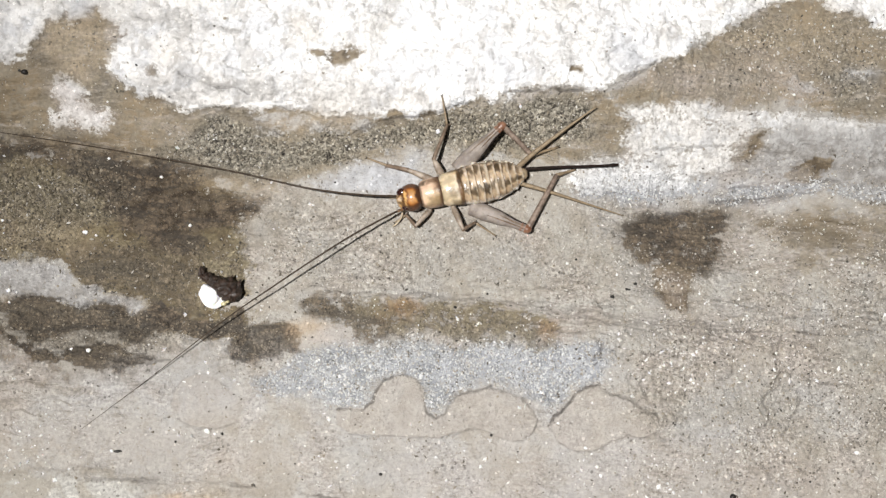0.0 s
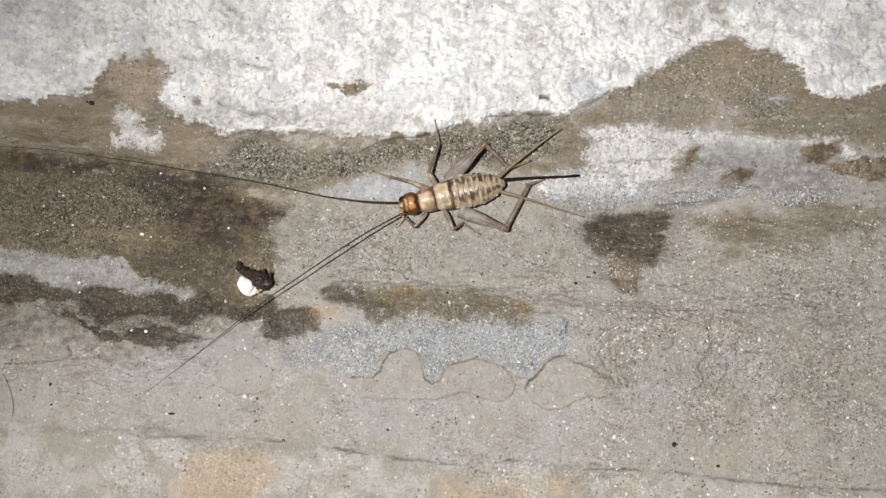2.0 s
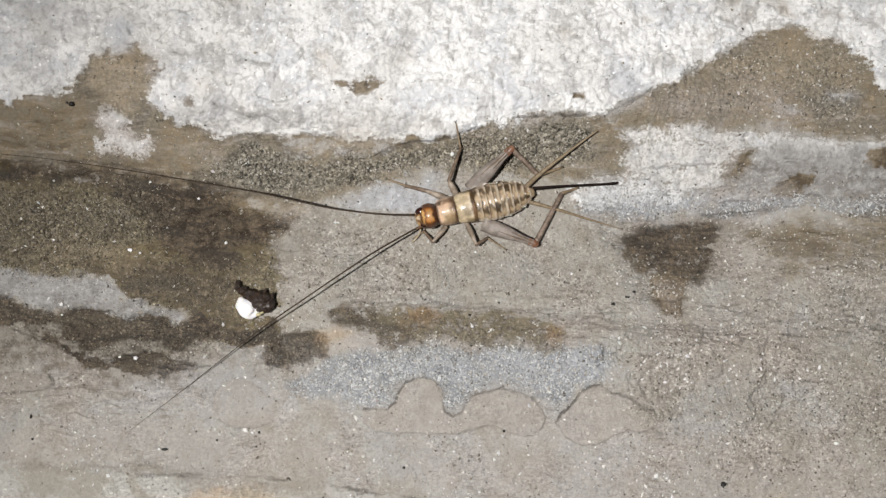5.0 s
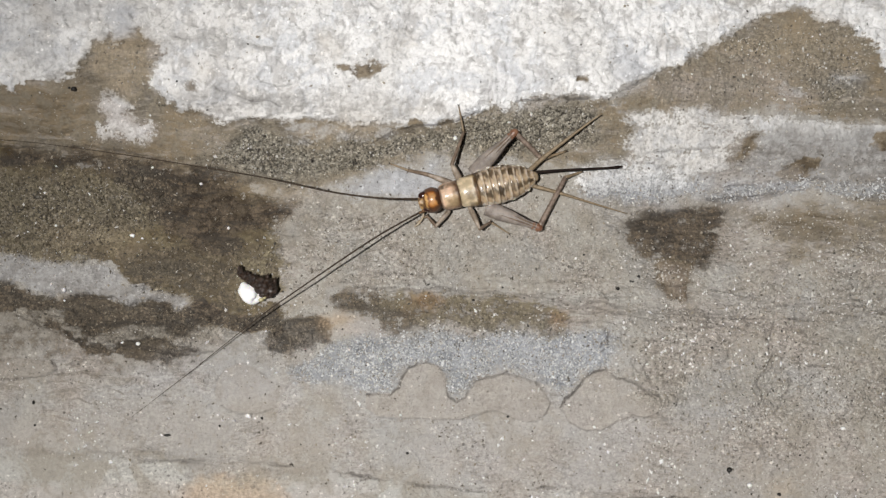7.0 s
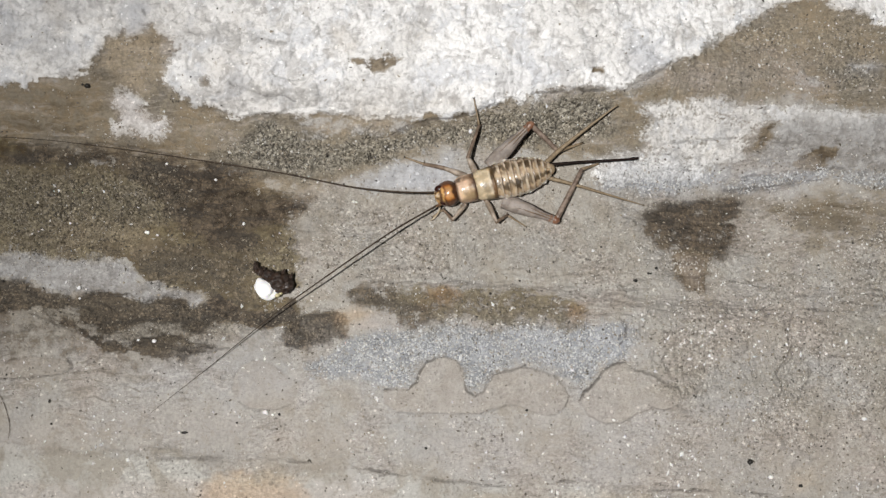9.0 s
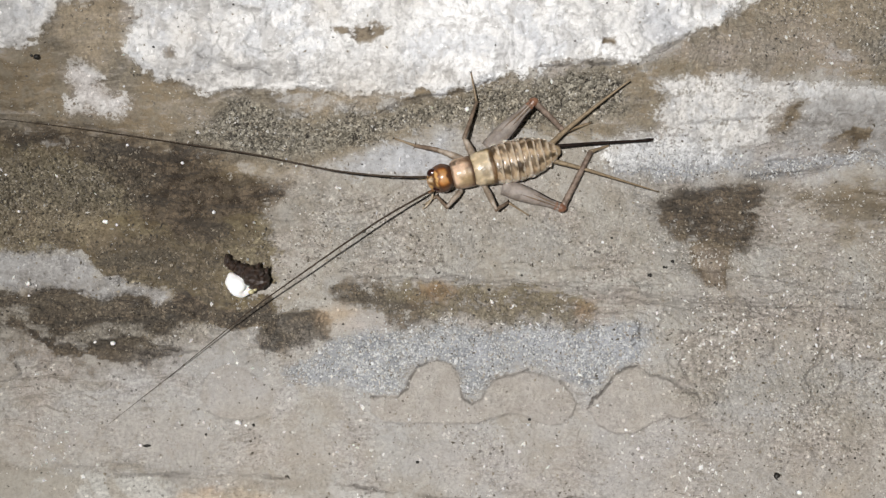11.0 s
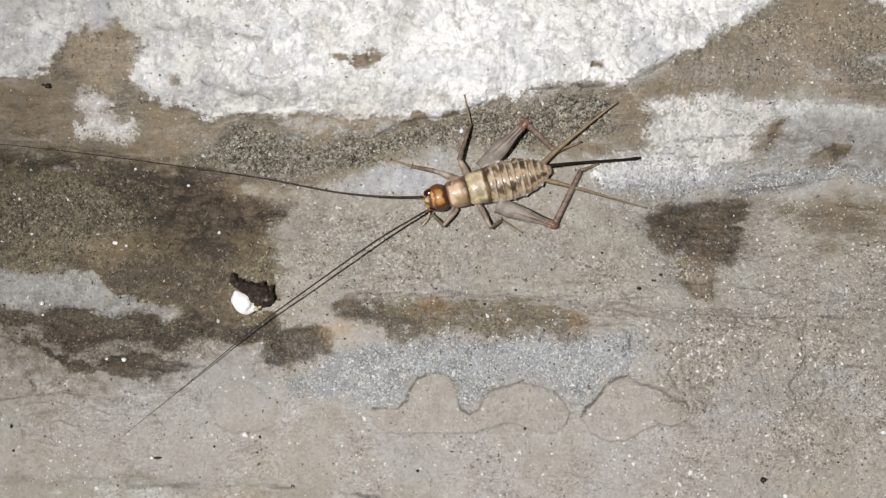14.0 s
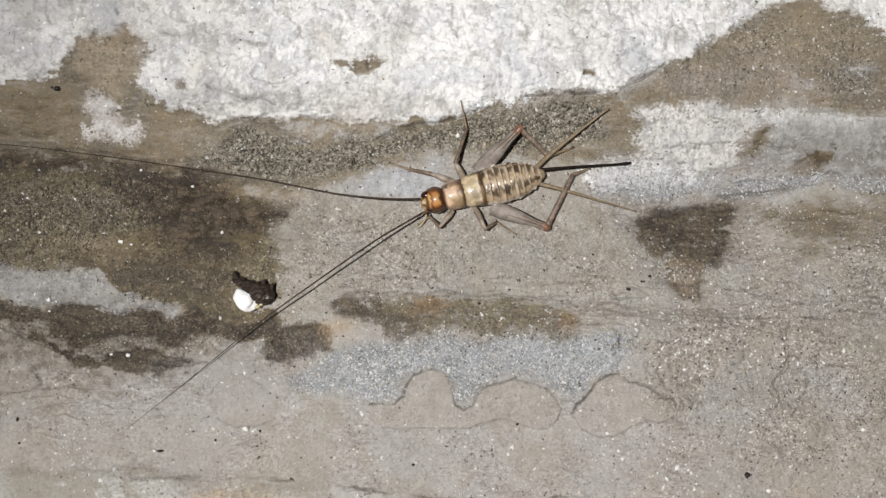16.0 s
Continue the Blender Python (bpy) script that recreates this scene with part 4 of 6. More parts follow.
stain('rosy', 0.7, 0.5, 0.5, (-12.2, -3.3), (-9.6, -3), (-8.1, -4.2), (-9, -5.1), (-11.5, -4.7))
stain('tan', 0.4, 0.8, 0.6, (-14.5, -2.3), (-11.5, -2.6), (-10.9, -4.4), (-13.9, -4.7))
stain('plate', 1, 0.1, 0.1, (-9.8, -11.4), (-8.4, -11.2), (-6.9, -11.2), (-6.2, -10.5), (-5.7, -9.2), (-5.1, -8.5), (-4.1, -7.9), (-3, -7.7), (-1.8, -8), (-1, -9), (-0.7, -10.5), (-0.4, -11.6), (0.3, -11.9), (1.2, -11.5), (1.9, -10.5), (2.5, -9.7), (3.7, -9.2), (5.2, -8.9), (6.7, -9), (8.2, -9.5), (9.4, -10.1), (10.3, -11), (10.8, -12.1), (10.4, -13.3), (9.6, -14), (8.3, -14.3), (7, -13.9), (5.8, -13.3), (4.3, -12.9), (2.4, -13.4), (0.9, -14), (-1.8, -13.9), (-4.8, -14), (-8.4, -13.8), (-9.8, -13))
stain('plate', 1, 0.1, 0.1, (12.1, -12.5), (12.5, -11.7), (13.2, -11.1), (14, -10.3), (14.7, -9.3), (15.8, -8.6), (17, -8.3), (18.1, -9.1), (19.3, -9.3), (20.6, -9.9), (21.5, -10.6), (22.7, -11.1), (23.1, -12), (22.7, -12.9), (21.5, -13.5), (20, -13.4), (18.4, -13.9), (16.6, -14.9), (14.8, -15), (13, -14.2))
stain('plate', 0.8, 0.15, 0.15, (-26.9, -11.3), (-26.7, -10.1), (-26, -8.9), (-24.5, -8.1), (-22.7, -8.3), (-21.2, -9.3), (-19.9, -10.5), (-19.6, -11.9), (-20.2, -13.1), (-22.3, -13.7), (-24.8, -13.5), (-26.3, -12.7))
fissure(0.75, 0.12, (-9.8, -11.5), (-8.4, -11.3), (-7, -11.3), (-6.2, -10.5), (-5.7, -9.2), (-5.1, -8.5), (-4.1, -7.9))
fissure(0.3, 0.08, (-4.1, -7.9), (-3, -7.6), (-1.8, -8), (-1, -9), (-0.7, -10.5))
fissure(0.6, 0.12, (-0.7, -10.5), (-0.4, -11.7), (0.4, -12), (1.3, -11.5), (1.9, -10.5), (2.5, -9.6), (3.8, -9.2), (5.2, -8.9), (6.1, -8.6))
fissure(0.45, 0.1, (6.1, -8.8), (8.2, -9.4), (9.5, -10), (10.4, -11), (10.9, -12.1))
fissure(0.32, 0.08, (10.9, -12.1), (10.5, -13.3), (9.6, -14.1), (8.3, -14.3), (7, -13.9), (5.8, -13.3), (4.3, -13), (2.4, -13.5), (0.9, -14.1), (-1.8, -14), (-4.8, -14), (-8.4, -13.9))
fissure(0.8, 0.12, (12.1, -12.5), (12.5, -11.6), (13.2, -11.1), (13.9, -10.3), (14.7, -9.2), (15.8, -8.5), (17.2, -8.2))
fissure(0.5, 0.16, (18.1, -9.1), (19.3, -9.3), (20.6, -9.9), (21.5, -10.6))
fissure(0.5, 0.1, (21.5, -10.8), (22.8, -11.1), (23.3, -11.9))
fissure(0.4, 0.1, (18.4, -13.9), (20, -13.3), (21.5, -13.5), (22.7, -13), (23.9, -13.5))
fissure(0.28, 0.08, (12.1, -12.7), (13, -14.2), (14.8, -15.1), (16.6, -15), (18.4, -14))
fissure(0.25, 0.08, (-26.9, -11.3), (-26.7, -10), (-26, -8.8))
fissure(0.25, 0.08, (-26.3, -12.7), (-24.8, -13.6), (-22.3, -13.8), (-20.2, -13.2))
fissure(0.6, 0.12, (35.5, -5.3), (35.6, -6.5), (35.1, -7.4), (34.7, -8.3))
fissure(0.55, 0.1, (34.5, -8.6), (33.9, -9.4), (33.3, -10.1), (33.9, -11))
fissure(0.5, 0.1, (37.3, -8.6), (37.5, -9.8), (37.1, -10.8), (36.6, -11.3))
fissure(0.45, 0.1, (19.6, -2.8), (19.4, -4.6), (19.6, -6.1), (20, -7.6), (20.7, -8.5))
fissure(0.4, 0.1, (22.3, -4.6), (21.6, -5.8), (20.4, -7), (20.1, -8.2), (20.3, -9.6))
fissure(0.45, 0.1, (16.5, -5.8), (17.1, -4.9), (17.2, -4), (16.6, -3.4))
fissure(0.4, 0.1, (29.6, 10.7), (32.1, 11.3), (35.1, 11.4), (38, 12))
fissure(0.4, 0.1, (20.8, 13.3), (23.4, 13.6), (26.1, 13.3))
fissure(0.55, 0.12, (19, 23.2), (20.5, 23.9), (21.2, 24.4))
fissure(0.5, 0.12, (22.4, 25.1), (24.3, 25.5), (25.3, 25.8))
fissure(0.5, 0.12, (-1.7, 0.9), (0.1, 0.5), (1.3, 0.2), (3.2, -0))
fissure(0.55, 0.13, (-11.4, 17), (-9.5, 17), (-8.5, 17.6), (-7.7, 18), (-6.2, 18.4), (-5, 18.5))
fissure(0.5, 0.12, (-4.3, 18), (-3.7, 17.4), (-3.1, 17.5))
fissure(0.6, 0.12, (-26.2, 16.5), (-25.5, 17.1), (-24.6, 17.8))
fissure(0.35, 0.1, (-10.3, -20.7), (-6.6, -20.7), (-3, -21.3), (1.2, -21.7))
fissure(0.6, 0.16, (-53.3, 16.5), (-47.2, 16.3), (-42.2, 16.5), (-38.6, 16.1), (-34.9, 15.3), (-30.6, 14.7), (-26.3, 13.9))
# shading of the crust's sloping lower margin, painted in as a darkening
stain('darkwash', 0.42, 1.5, 0.9, (-32.9, 22.2), (-28, 23.3), (-22.6, 22.7), (-16, 22.1), (-7.6, 21.8), (-1.6, 21.2), (0.9, 19.8), (-4.9, 19.3), (-13.8, 19.1), (-22.9, 19.2), (-26.9, 19.2), (-30.9, 20.3))
stain('darkwash', 0.25, 1.0, 0.8, (-49.6, 26.8), (-46, 27.7), (-41.2, 27.6), (-41.8, 25.5), (-44.2, 24), (-49.7, 22.9))
stain('crust', 0.55, 0.6, 0.8, (-7.8, 1), (-2.3, 1.9), (4.4, 2), (10.5, 1.5), (16.6, 0.9), (22.7, -0.7), (22.1, -1.9), (16.6, -1), (10.5, -0), (4.4, 0.5), (-1.7, 1), (-5.4, 0.4))
stain('crust', 0.5, 0.8, 0.8, (23.1, 4.6), (30.8, 3.9), (37.8, 2.6), (37.6, 0.8), (31, 1.4), (26.7, 2.1))
fissure(0.4, 0.1, (1.3, 0.2), (4.4, 0.3), (7.4, 0), (10.5, 0.2), (14.2, -0.3), (17.8, -1), (22.7, -2.1))
fissure(0.4, 0.1, (10.5, -0.6), (14.1, -1.2), (18.4, -1.9), (22.7, -2.3), (28.8, -2.8), (34.2, -4.1))
fissure(0.4, 0.1, (21.5, -1.3), (26.4, -1.7), (30.6, -2.1), (34.3, -3.2), (35.5, -4.7))
fissure(0.4, 0.1, (29.1, 0.8), (33.8, -0.1), (38.6, -1.1), (45.1, -2))
fissure(0.4, 0.1, (34.8, -2.9), (39.6, -4.1), (44.9, -5.4))
stain('haze', 0.3, 1.4, 1.0, (25.8, -8.3), (30.4, -7.7), (30.6, -10.7), (26.7, -11.3))
stain('haze', 0.3, 1.4, 1.0, (37.1, -7.7), (44.8, -7.8), (44.6, -12.6), (37.5, -11.9))
stain('haze', 0.3, 1.4, 1.0, (24.8, -11.3), (30.3, -11.6), (34.4, -13.7), (28.4, -14.9), (24.8, -13.7))
stain('haze', 0.3, 1.4, 1.0, (15.3, -2.8), (19.6, -2.8), (19.5, -7.6), (16.4, -8.2), (13.4, -7.6))
stain('haze', 0.3, 1.4, 1.0, (34.8, 2.6), (39.4, 1.4), (44.7, -0.5), (44.5, -2.9), (37.9, -2.3))
stain('darkwash', 0.35, 0.8, 0.8, (37.4, -0.5), (45.1, -1.1), (45, -3.5), (37.3, -2.6))
stain('darkwash', 0.28, 1.4, 0.8, (18.5, 20.6), (26, 20.9), (35.5, 19.9), (41.6, 19.2), (45.8, 18.9), (45.9, 13.1), (39.1, 12.7), (30, 13.5), (20.1, 15.1))
stain('darkwash', 0.3, 0.5, 0.8, (-53.1, -18.1), (-40.2, -18.4), (-27.5, -19.3), (-14.8, -19.8), (-14.8, -20.5), (-27.5, -20.1), (-40.2, -19.2), (-53, -18.9))
stain('rosy', 0.6, 0.8, 0.8, (-52.9, -22.3), (-33.8, -21.6), (-13.5, -21.4), (-8.5, -22.1), (-8.5, -25.7), (-52.8, -25.9))
stain('tan', 0.35, 1.2, 0.9, (29.1, 25.9), (35.5, 29.1), (41.7, 29.7), (45.3, 27.8), (41.5, 24.7), (35.4, 25.4))
stain('rosy', 0.5, 0.8, 0.8, (22.8, 22.7), (29.1, 24.5), (35.4, 24.2), (40.3, 22.9), (35.4, 22.2), (29.1, 22.3))
stain('olive', 0.85, 0.4, 0.5, (-30.4, -1.9), (-25.9, -1.5), (-21.4, -0.8), (-19.2, -1.7), (-18.8, -2.8), (-20.4, -5.3), (-23.3, -4.8), (-26.8, -4.2), (-29.7, -3.2))
stain('dark', 0.6, 0.4, 0.5, (-27.2, -2.1), (-22.7, -1.8), (-19.1, -2.6), (-20.7, -5.3), (-23.9, -4.7), (-26.5, -3.7))
stain('coarse', 0.32, 1.2, 0.9, (19.6, 23.2), (25.9, 26.4), (31.1, 29.1), (36.8, 30.7), (46, 31.6), (45.7, 20.1), (38.4, 22.3), (29.1, 22), (22.8, 22.1))
stain('coarse', 0.35, 0.6, 0.6, (-14, 0.1), (-7.8, 0.1), (0.1, 0.3), (8, -0.6), (12.6, -2.8), (10.4, -5.2), (1.9, -4.8), (-4.2, -4.2), (-8.4, -3.8), (-12.1, -1.7))
stain('coarse', 0.24, 2.0, 1.2, (-18.8, 11.5), (-7.8, 9), (4.5, 8.3), (18.2, 8.9), (20, 5.2), (21.6, 0.9), (10.5, 0.9), (-1.7, 1.6), (-13.9, 0.7), (-18.8, 2.9))
stain('darkwash', 0.55, 0.5, 0.6, (-5.9, -1), (-4.6, -0), (-2.3, 0.1), (-1.7, -0.7), (-3.3, -1.8), (-5.5, -2.3))
stain('darkwash', 0.3, 0.5, 0.6, (10.9, -2.4), (12.6, -2.1), (12.9, -3.9), (11.2, -4.3))
stain('darkwash', 0.28, 0.8, 0.6, (-8.4, -0.7), (-1.4, -0.1), (8.8, -1.1), (13.3, -2.4), (12.6, -4.4), (5, -4.2), (1.8, -3.3), (-5.2, -2.6))
stain('rosy', 0.5, 0.6, 0.6, (22.5, 3.7), (27.4, 3.3), (26.1, 0.1), (24.2, -0.2))
stain('orange', 0.42, 0.5, 0.6, (-5.9, -1), (-4.6, -0), (-2.3, 0.1), (-1.7, -0.7), (-3.3, -1.8), (-5.5, -2.3))
stain('orange', 0.28, 0.4, 0.5, (10.9, -2.4), (12.6, -2.1), (12.9, -3.9), (11.2, -4.3))
stain('orange', 0.3, 0.6, 0.6, (-14.8, -2.6), (-12.3, -1.9), (-11.3, -3.2), (-12.9, -4), (-14.7, -3.8))
stain('rosy', 0.8, 0.5, 0.5, (-13.6, -3.8), (-10.3, -2.9), (-8.4, -3.5), (-7.8, -4.8), (-11, -4.7), (-13.4, -4.7))
stain('dark', 0.55, 0.4, 0.5, (-13.8, -0.2), (-11.6, 0.3), (-8.4, -0.4), (-7.8, -1.5), (-6.5, -2.3), (-4.9, -3.2), (-6.8, -4.1), (-9.1, -2.9), (-11.6, -1.6))
stain('rosy', 0.75, 1.0, 0.8, (-40.7, 21.7), (-38.5, 22.1), (-36.6, 20), (-33.9, 18.8), (-34.3, 17.1), (-37.9, 17.2), (-40.8, 17.9))
stain('darkwash', 0.38, 2.2, 1.2, (-53.5, 15.5), (-43.6, 15.7), (-33.8, 13.4), (-25.3, 12.7), (-18.1, 10), (-19.4, 5.5), (-25.8, 3.6), (-33.6, 3.6), (-38.2, 3.3), (-53.2, 4.4))
stain('coarse', 0.8, 1.2, 1.2, (-50.1, 12.3), (-44.9, 13.6), (-37.1, 14.2), (-32.5, 10.9), (-34.3, 7.1), (-42.1, 5.1), (-49.9, 7.1))
stain('darkwash', 0.32, 1.2, 1.0, (-20.8, 12.5), (-17, 11.9), (-15, 9.6), (-16, 6.4), (-18.2, 3.8), (-19.8, 4.5), (-19.5, 8.3))
# pale wash painting extra brightness into the lower middle, where torchlight falls short
stain('haze', 0.2, 2.5, 1.2, (-16.8, -4.8), (-3.9, -3.6), (11.3, -4.3), (19.6, -5.6), (20.7, -13.7), (19.3, -21.2), (4.8, -22.4), (-16.7, -21.2), (-18, -12.4))
fissure(0.6, 0.12, (-46.7, -3.8), (-45.1, -4.1), (-43.7, -5.1), (-42.1, -5.9), (-40.6, -6.3), (-38.8, -6.3))
fissure(0.5, 0.12, (-39.4, -4.3), (-37.9, -3.7), (-35.8, -3.4), (-33.7, -3.6), (-32.2, -4.1))
fissure(0.5, 0.12, (-43.1, -1.5), (-41.3, -2.1), (-39.9, -2.9), (-40.1, -3.8))
fissure(0.5, 0.12, (-36.7, -2.8), (-34.5, -2.7), (-32.2, -3.2), (-31.1, -4))
fissure(0.5, 0.12, (-29.2, -2.4), (-27.4, -2.9), (-25.6, -2.6), (-23.8, -3.4), (-22, -3.9))
fissure(0.5, 0.12, (-20.2, -4.6), (-18.4, -4.1), (-16.6, -4.6), (-15, -4.1))
fissure(0.45, 0.12, (-37.6, -6.5), (-35.2, -6.3), (-32.8, -6.8), (-31, -7.5))
fissure(0.4, 0.12, (-50.4, -0.4), (-48.8, -1.1), (-47.3, -1.6), (-44.9, -2))
fissure(0.4, 0.1, (-23.8, 7.4), (-21.4, 7.1), (-19.3, 6.5), (-17.8, 6.3))
fissure(0.4, 0.1, (-27.5, 11.7), (-24.4, 11.4), (-21.4, 11), (-18.4, 10.6))
fissure(0.4, 0.1, (-44, 14.9), (-41.6, 15.4), (-39.1, 15.2), (-36.1, 14.6))
fissure(0.45, 0.1, (-22, 9.8), (-20.8, 10.1), (-19.5, 10), (-18.7, 9.3), (-19.3, 8.5))
fissure(0.4, 0.08, (-33.3, 29.9), (-32.6, 30.6), (-31.8, 31.3))
fissure(0.35, 0.08, (-46.4, 24.4), (-45.7, 24.7), (-45.1, 25.3))
fissure(0.4, 0.08, (-17.3, 20.2), (-15.3, 20.3), (-13.7, 20))
fissure(0.3, 0.08, (-22.2, 19.4), (-20.2, 20.2), (-17.6, 20.4))
fissure(0.4, 0.08, (-31.5, 28.6), (-30.7, 28.2), (-29.9, 28.1))
fissure(0.45, 0.09, (54.6, 30.3), (55.3, 29.2), (56.1, 28.5))
fissure(0.8, 0.15, (-9.7, 17), (-8.6, 17.2), (-7.7, 17.6), (-6.9, 18.2), (-5.8, 18.4), (-4.8, 18.5))
fissure(0.7, 0.14, (-26.4, 16.5), (-25.7, 17.2), (-25.1, 17.6), (-24.6, 17.8))
fissure(0.6, 0.13, (-15.9, 15.1), (-14.7, 15.5), (-14.1, 16), (-13.7, 16.4))
fissure(0.5, 0.12, (21.8, 16.2), (24.2, 16.5), (25.7, 16.8), (28.8, 16.9), (30.1, 17.1))
fissure(0.5, 0.12, (31.2, 12.9), (35.4, 13.2), (37.6, 13.7), (39.9, 13.5), (42.2, 13.6))
fissure(0.4, 0.12, (21.4, 15.1), (22.7, 15.3), (23.6, 15.8))
fissure(0.5, 0.13, (29.4, 11.3), (32.5, 11.6), (36.6, 11.9), (40, 12.4))
fissure(0.6, 0.14, (-44, -0.9), (-41.9, -0.6), (-40, -1), (-38.3, -1.6), (-34.8, -1), (-32.2, -1.4))
fissure(0.6, 0.13, (-38.8, -6.6), (-37.3, -5.6), (-33.4, -5.4), (-31.4, -6.3), (-29.2, -6.7))
fissure(0.55, 0.08, (-26.9, 22.7), (-25.2, 22.3), (-23.1, 21.3), (-20.9, 21.6), (-19.5, 20.9))
fissure(0.45, 0.08, (-21.7, 23.5), (-19.8, 23), (-18.3, 23.1))
fissure(0.45, 0.08, (-17.9, 30.1), (-16.8, 28.8), (-17.3, 27.8))
fissure(0.8, 0.14, (-9.2, 17), (-7.3, 18.2), (-4.7, 18.9), (-2.2, 19.1), (1, 19.9), (4.5, 20.8), (7.3, 21.6), (10.4, 21.9), (14.2, 22), (16.7, 22.1), (19.8, 23.3), (22.4, 25.2))
fissure(0.7, 0.12, (17, -3.7), (17.4, -4.3), (17.1, -4.9), (16.6, -5.5))
fissure(0.6, 0.18, (-30.3, -19.1), (-23.2, -19.1), (-16.1, -19.7), (-10.5, -20.3), (-5.5, -21.1), (-2, -21.6), (3.7, -21.9), (11.4, -21.4))
fissure(0.6, 0.16, (19.2, -22.3), (29.8, -22.4), (37.5, -23.4), (47.3, -24.2), (59.1, -24.5), (75.1, -24.8))
fissure(0.45, 0.12, (-35.3, -19), (-28.2, -18.9), (-19.7, -19.2))
fissure(0.5, 0.12, (-53.3, -10.3), (-49.4, -10.1), (-46.2, -9.7), (-45.1, -8.9), (-45.5, -8))
fissure(0.5, 0.12, (-0.9, 0.6), (-2.2, 0.8), (-3.5, 0.3))
fissure(0.75, 0.12, (17, -3.8), (17.3, -4.7), (17.3, -5.6), (16.5, -6.3))
fissure(0.6, 0.12, (19.8, -2.6), (21, -3.8), (21.4, -4.6), (22.3, -6.5), (21.2, -8), (21.9, -9.5))
fissure(0.6, 0.12, (35.7, -2.8), (35.3, -4.5), (35.1, -6), (35.6, -7.8), (33.6, -9.3), (34.6, -10.8), (34.1, -11.9))
fissure(0.5, 0.12, (29.7, -4.5), (30.9, -5.2), (30.7, -6.9), (29.5, -7.5))
fissure(0.45, 0.1, (7.4, 0), (10.5, -0.3), (16, -0.6), (18.9, -1.5), (21.9, -2), (26.8, -2.1), (31, -2.5), (37.6, -2.4), (43.5, -2.7))
fissure(0.45, 0.1, (14.7, -1), (18.3, -2), (20.7, -2.4), (23.7, -2.9))
fissure(0.55, 0.12, (-50.3, -2.8), (-47.9, -3.7), (-45.6, -4.8), (-44.2, -5.1), (-42.8, -5.6))
fissure(0.6, 0.12, (-44.3, -0.7), (-41.3, -0.9), (-38.9, -0.7), (-35.8, -1.5), (-32.2, -2.2))
fissure(0.55, 0.12, (-37.3, -6.2), (-34, -6.9), (-30.4, -7.2), (-27.4, -6.8))
fissure(0.5, 0.1, (37.9, -6.9), (39.7, -7.7), (42.1, -7.6), (43.7, -8.1))
fissure(0.35, 0.12, (-8.6, 0.2), (-2.2, 0.6), (4.2, 0.1), (10.5, -0.6), (16.8, -0.8))


def inside(x, y, outline):
    """How far a place lies inside an outline; negative outside."""
    best, odd = np.full(x.shape, 1e9), np.zeros(x.shape, bool)
    for (ax, ay), (bx, by) in zip(outline, outline[1:] + outline[:1]):
        ex, ey = bx - ax, by - ay
        t = np.clip(((x - ax) * ex + (y - ay) * ey) / (ex * ex + ey * ey + 1e-9), 0, 1)
        best = np.minimum(best, (x - ax - t * ex) ** 2 + (y - ay - t * ey) ** 2)
        if ay != by:
            odd ^= ((ay > y) != (by > y)) & (x < (bx - ax) * (y - ay) / (by - ay) + ax)
    return np.where(odd, 1, -1) * np.sqrt(best)


def beside(x, y, line):
    best = np.full(x.shape, 1e9)
    for (ax, ay), (bx, by) in zip(line, line[1:]):
        ex, ey = bx - ax, by - ay
        t = np.clip(((x - ax) * ex + (y - ay) * ey) / (ex * ex + ey * ey + 1e-9), 0, 1)
        best = np.minimum(best, (x - ax - t * ex) ** 2 + (y - ay - t * ey) ** 2)
    return np.sqrt(best)


KINDS = ("white", "brown", "dark", "orange", "blue", "plate", "olive", "coarse", "crust", "grey", "crack", "over", "darkwash", "tan", "haze", "rosy")


def axis(lo, hi, pitch, far):
    """Even steps from lo to hi, then ever longer ones out to far."""
    mid = np.arange(lo, hi + 1e-6, pitch)
    out = np.cumsum(pitch * 1.35 ** np.arange(1, 60))
    out = np.r_[out[out < 0.8 * far], far]
    return np.r_[(lo - out)[::-1], mid, hi + out]


def hairlines():
    """Fine wavy creases along the low ridge, and curled ones nested round the end of the limy patch."""
    r = random.Random(23)
    for k in range(34):
        x, n = r.uniform(-14, 27), r.randint(4, 8)
        y = 1.4 - 0.085 * (x + 14) + r.gauss(0, 1.1)
        fissure(r.uniform(0.18, 0.42), r.uniform(0.07, 0.11), *[(x + 1.2 * i, y - 0.1 * i + 0.22 * math.sin(1.3 * i + k) + r.uniform(-0.1, 0.1)) for i in range(n)])
    for k in range(16):
        size, turn, n = r.uniform(2.2, 6.2), r.uniform(-1.0, 0.9), r.randint(4, 7)
        fissure(r.uniform(0.18, 0.4), r.uniform(0.07, 0.11), *[(16.9 + (size + r.uniform(-0.2, 0.2)) * math.cos(turn + 0.16 * i), -5.3 + 1.1 * (size + r.uniform(-0.2, 0.2)) * math.sin(turn + 0.16 * i)) for i in range(n)])
    for k in range(30):
        x, y = r.uniform(20, 56), r.uniform(-9, 12)
        fissure(r.uniform(0.12, 0.3), r.uniform(0.07, 0.1), *[(x + 0.8 * i, y - 0.12 * i + 0.2 * math.sin(1.7 * i + k)) for i in range(r.randint(3, 5))])


hairlines()


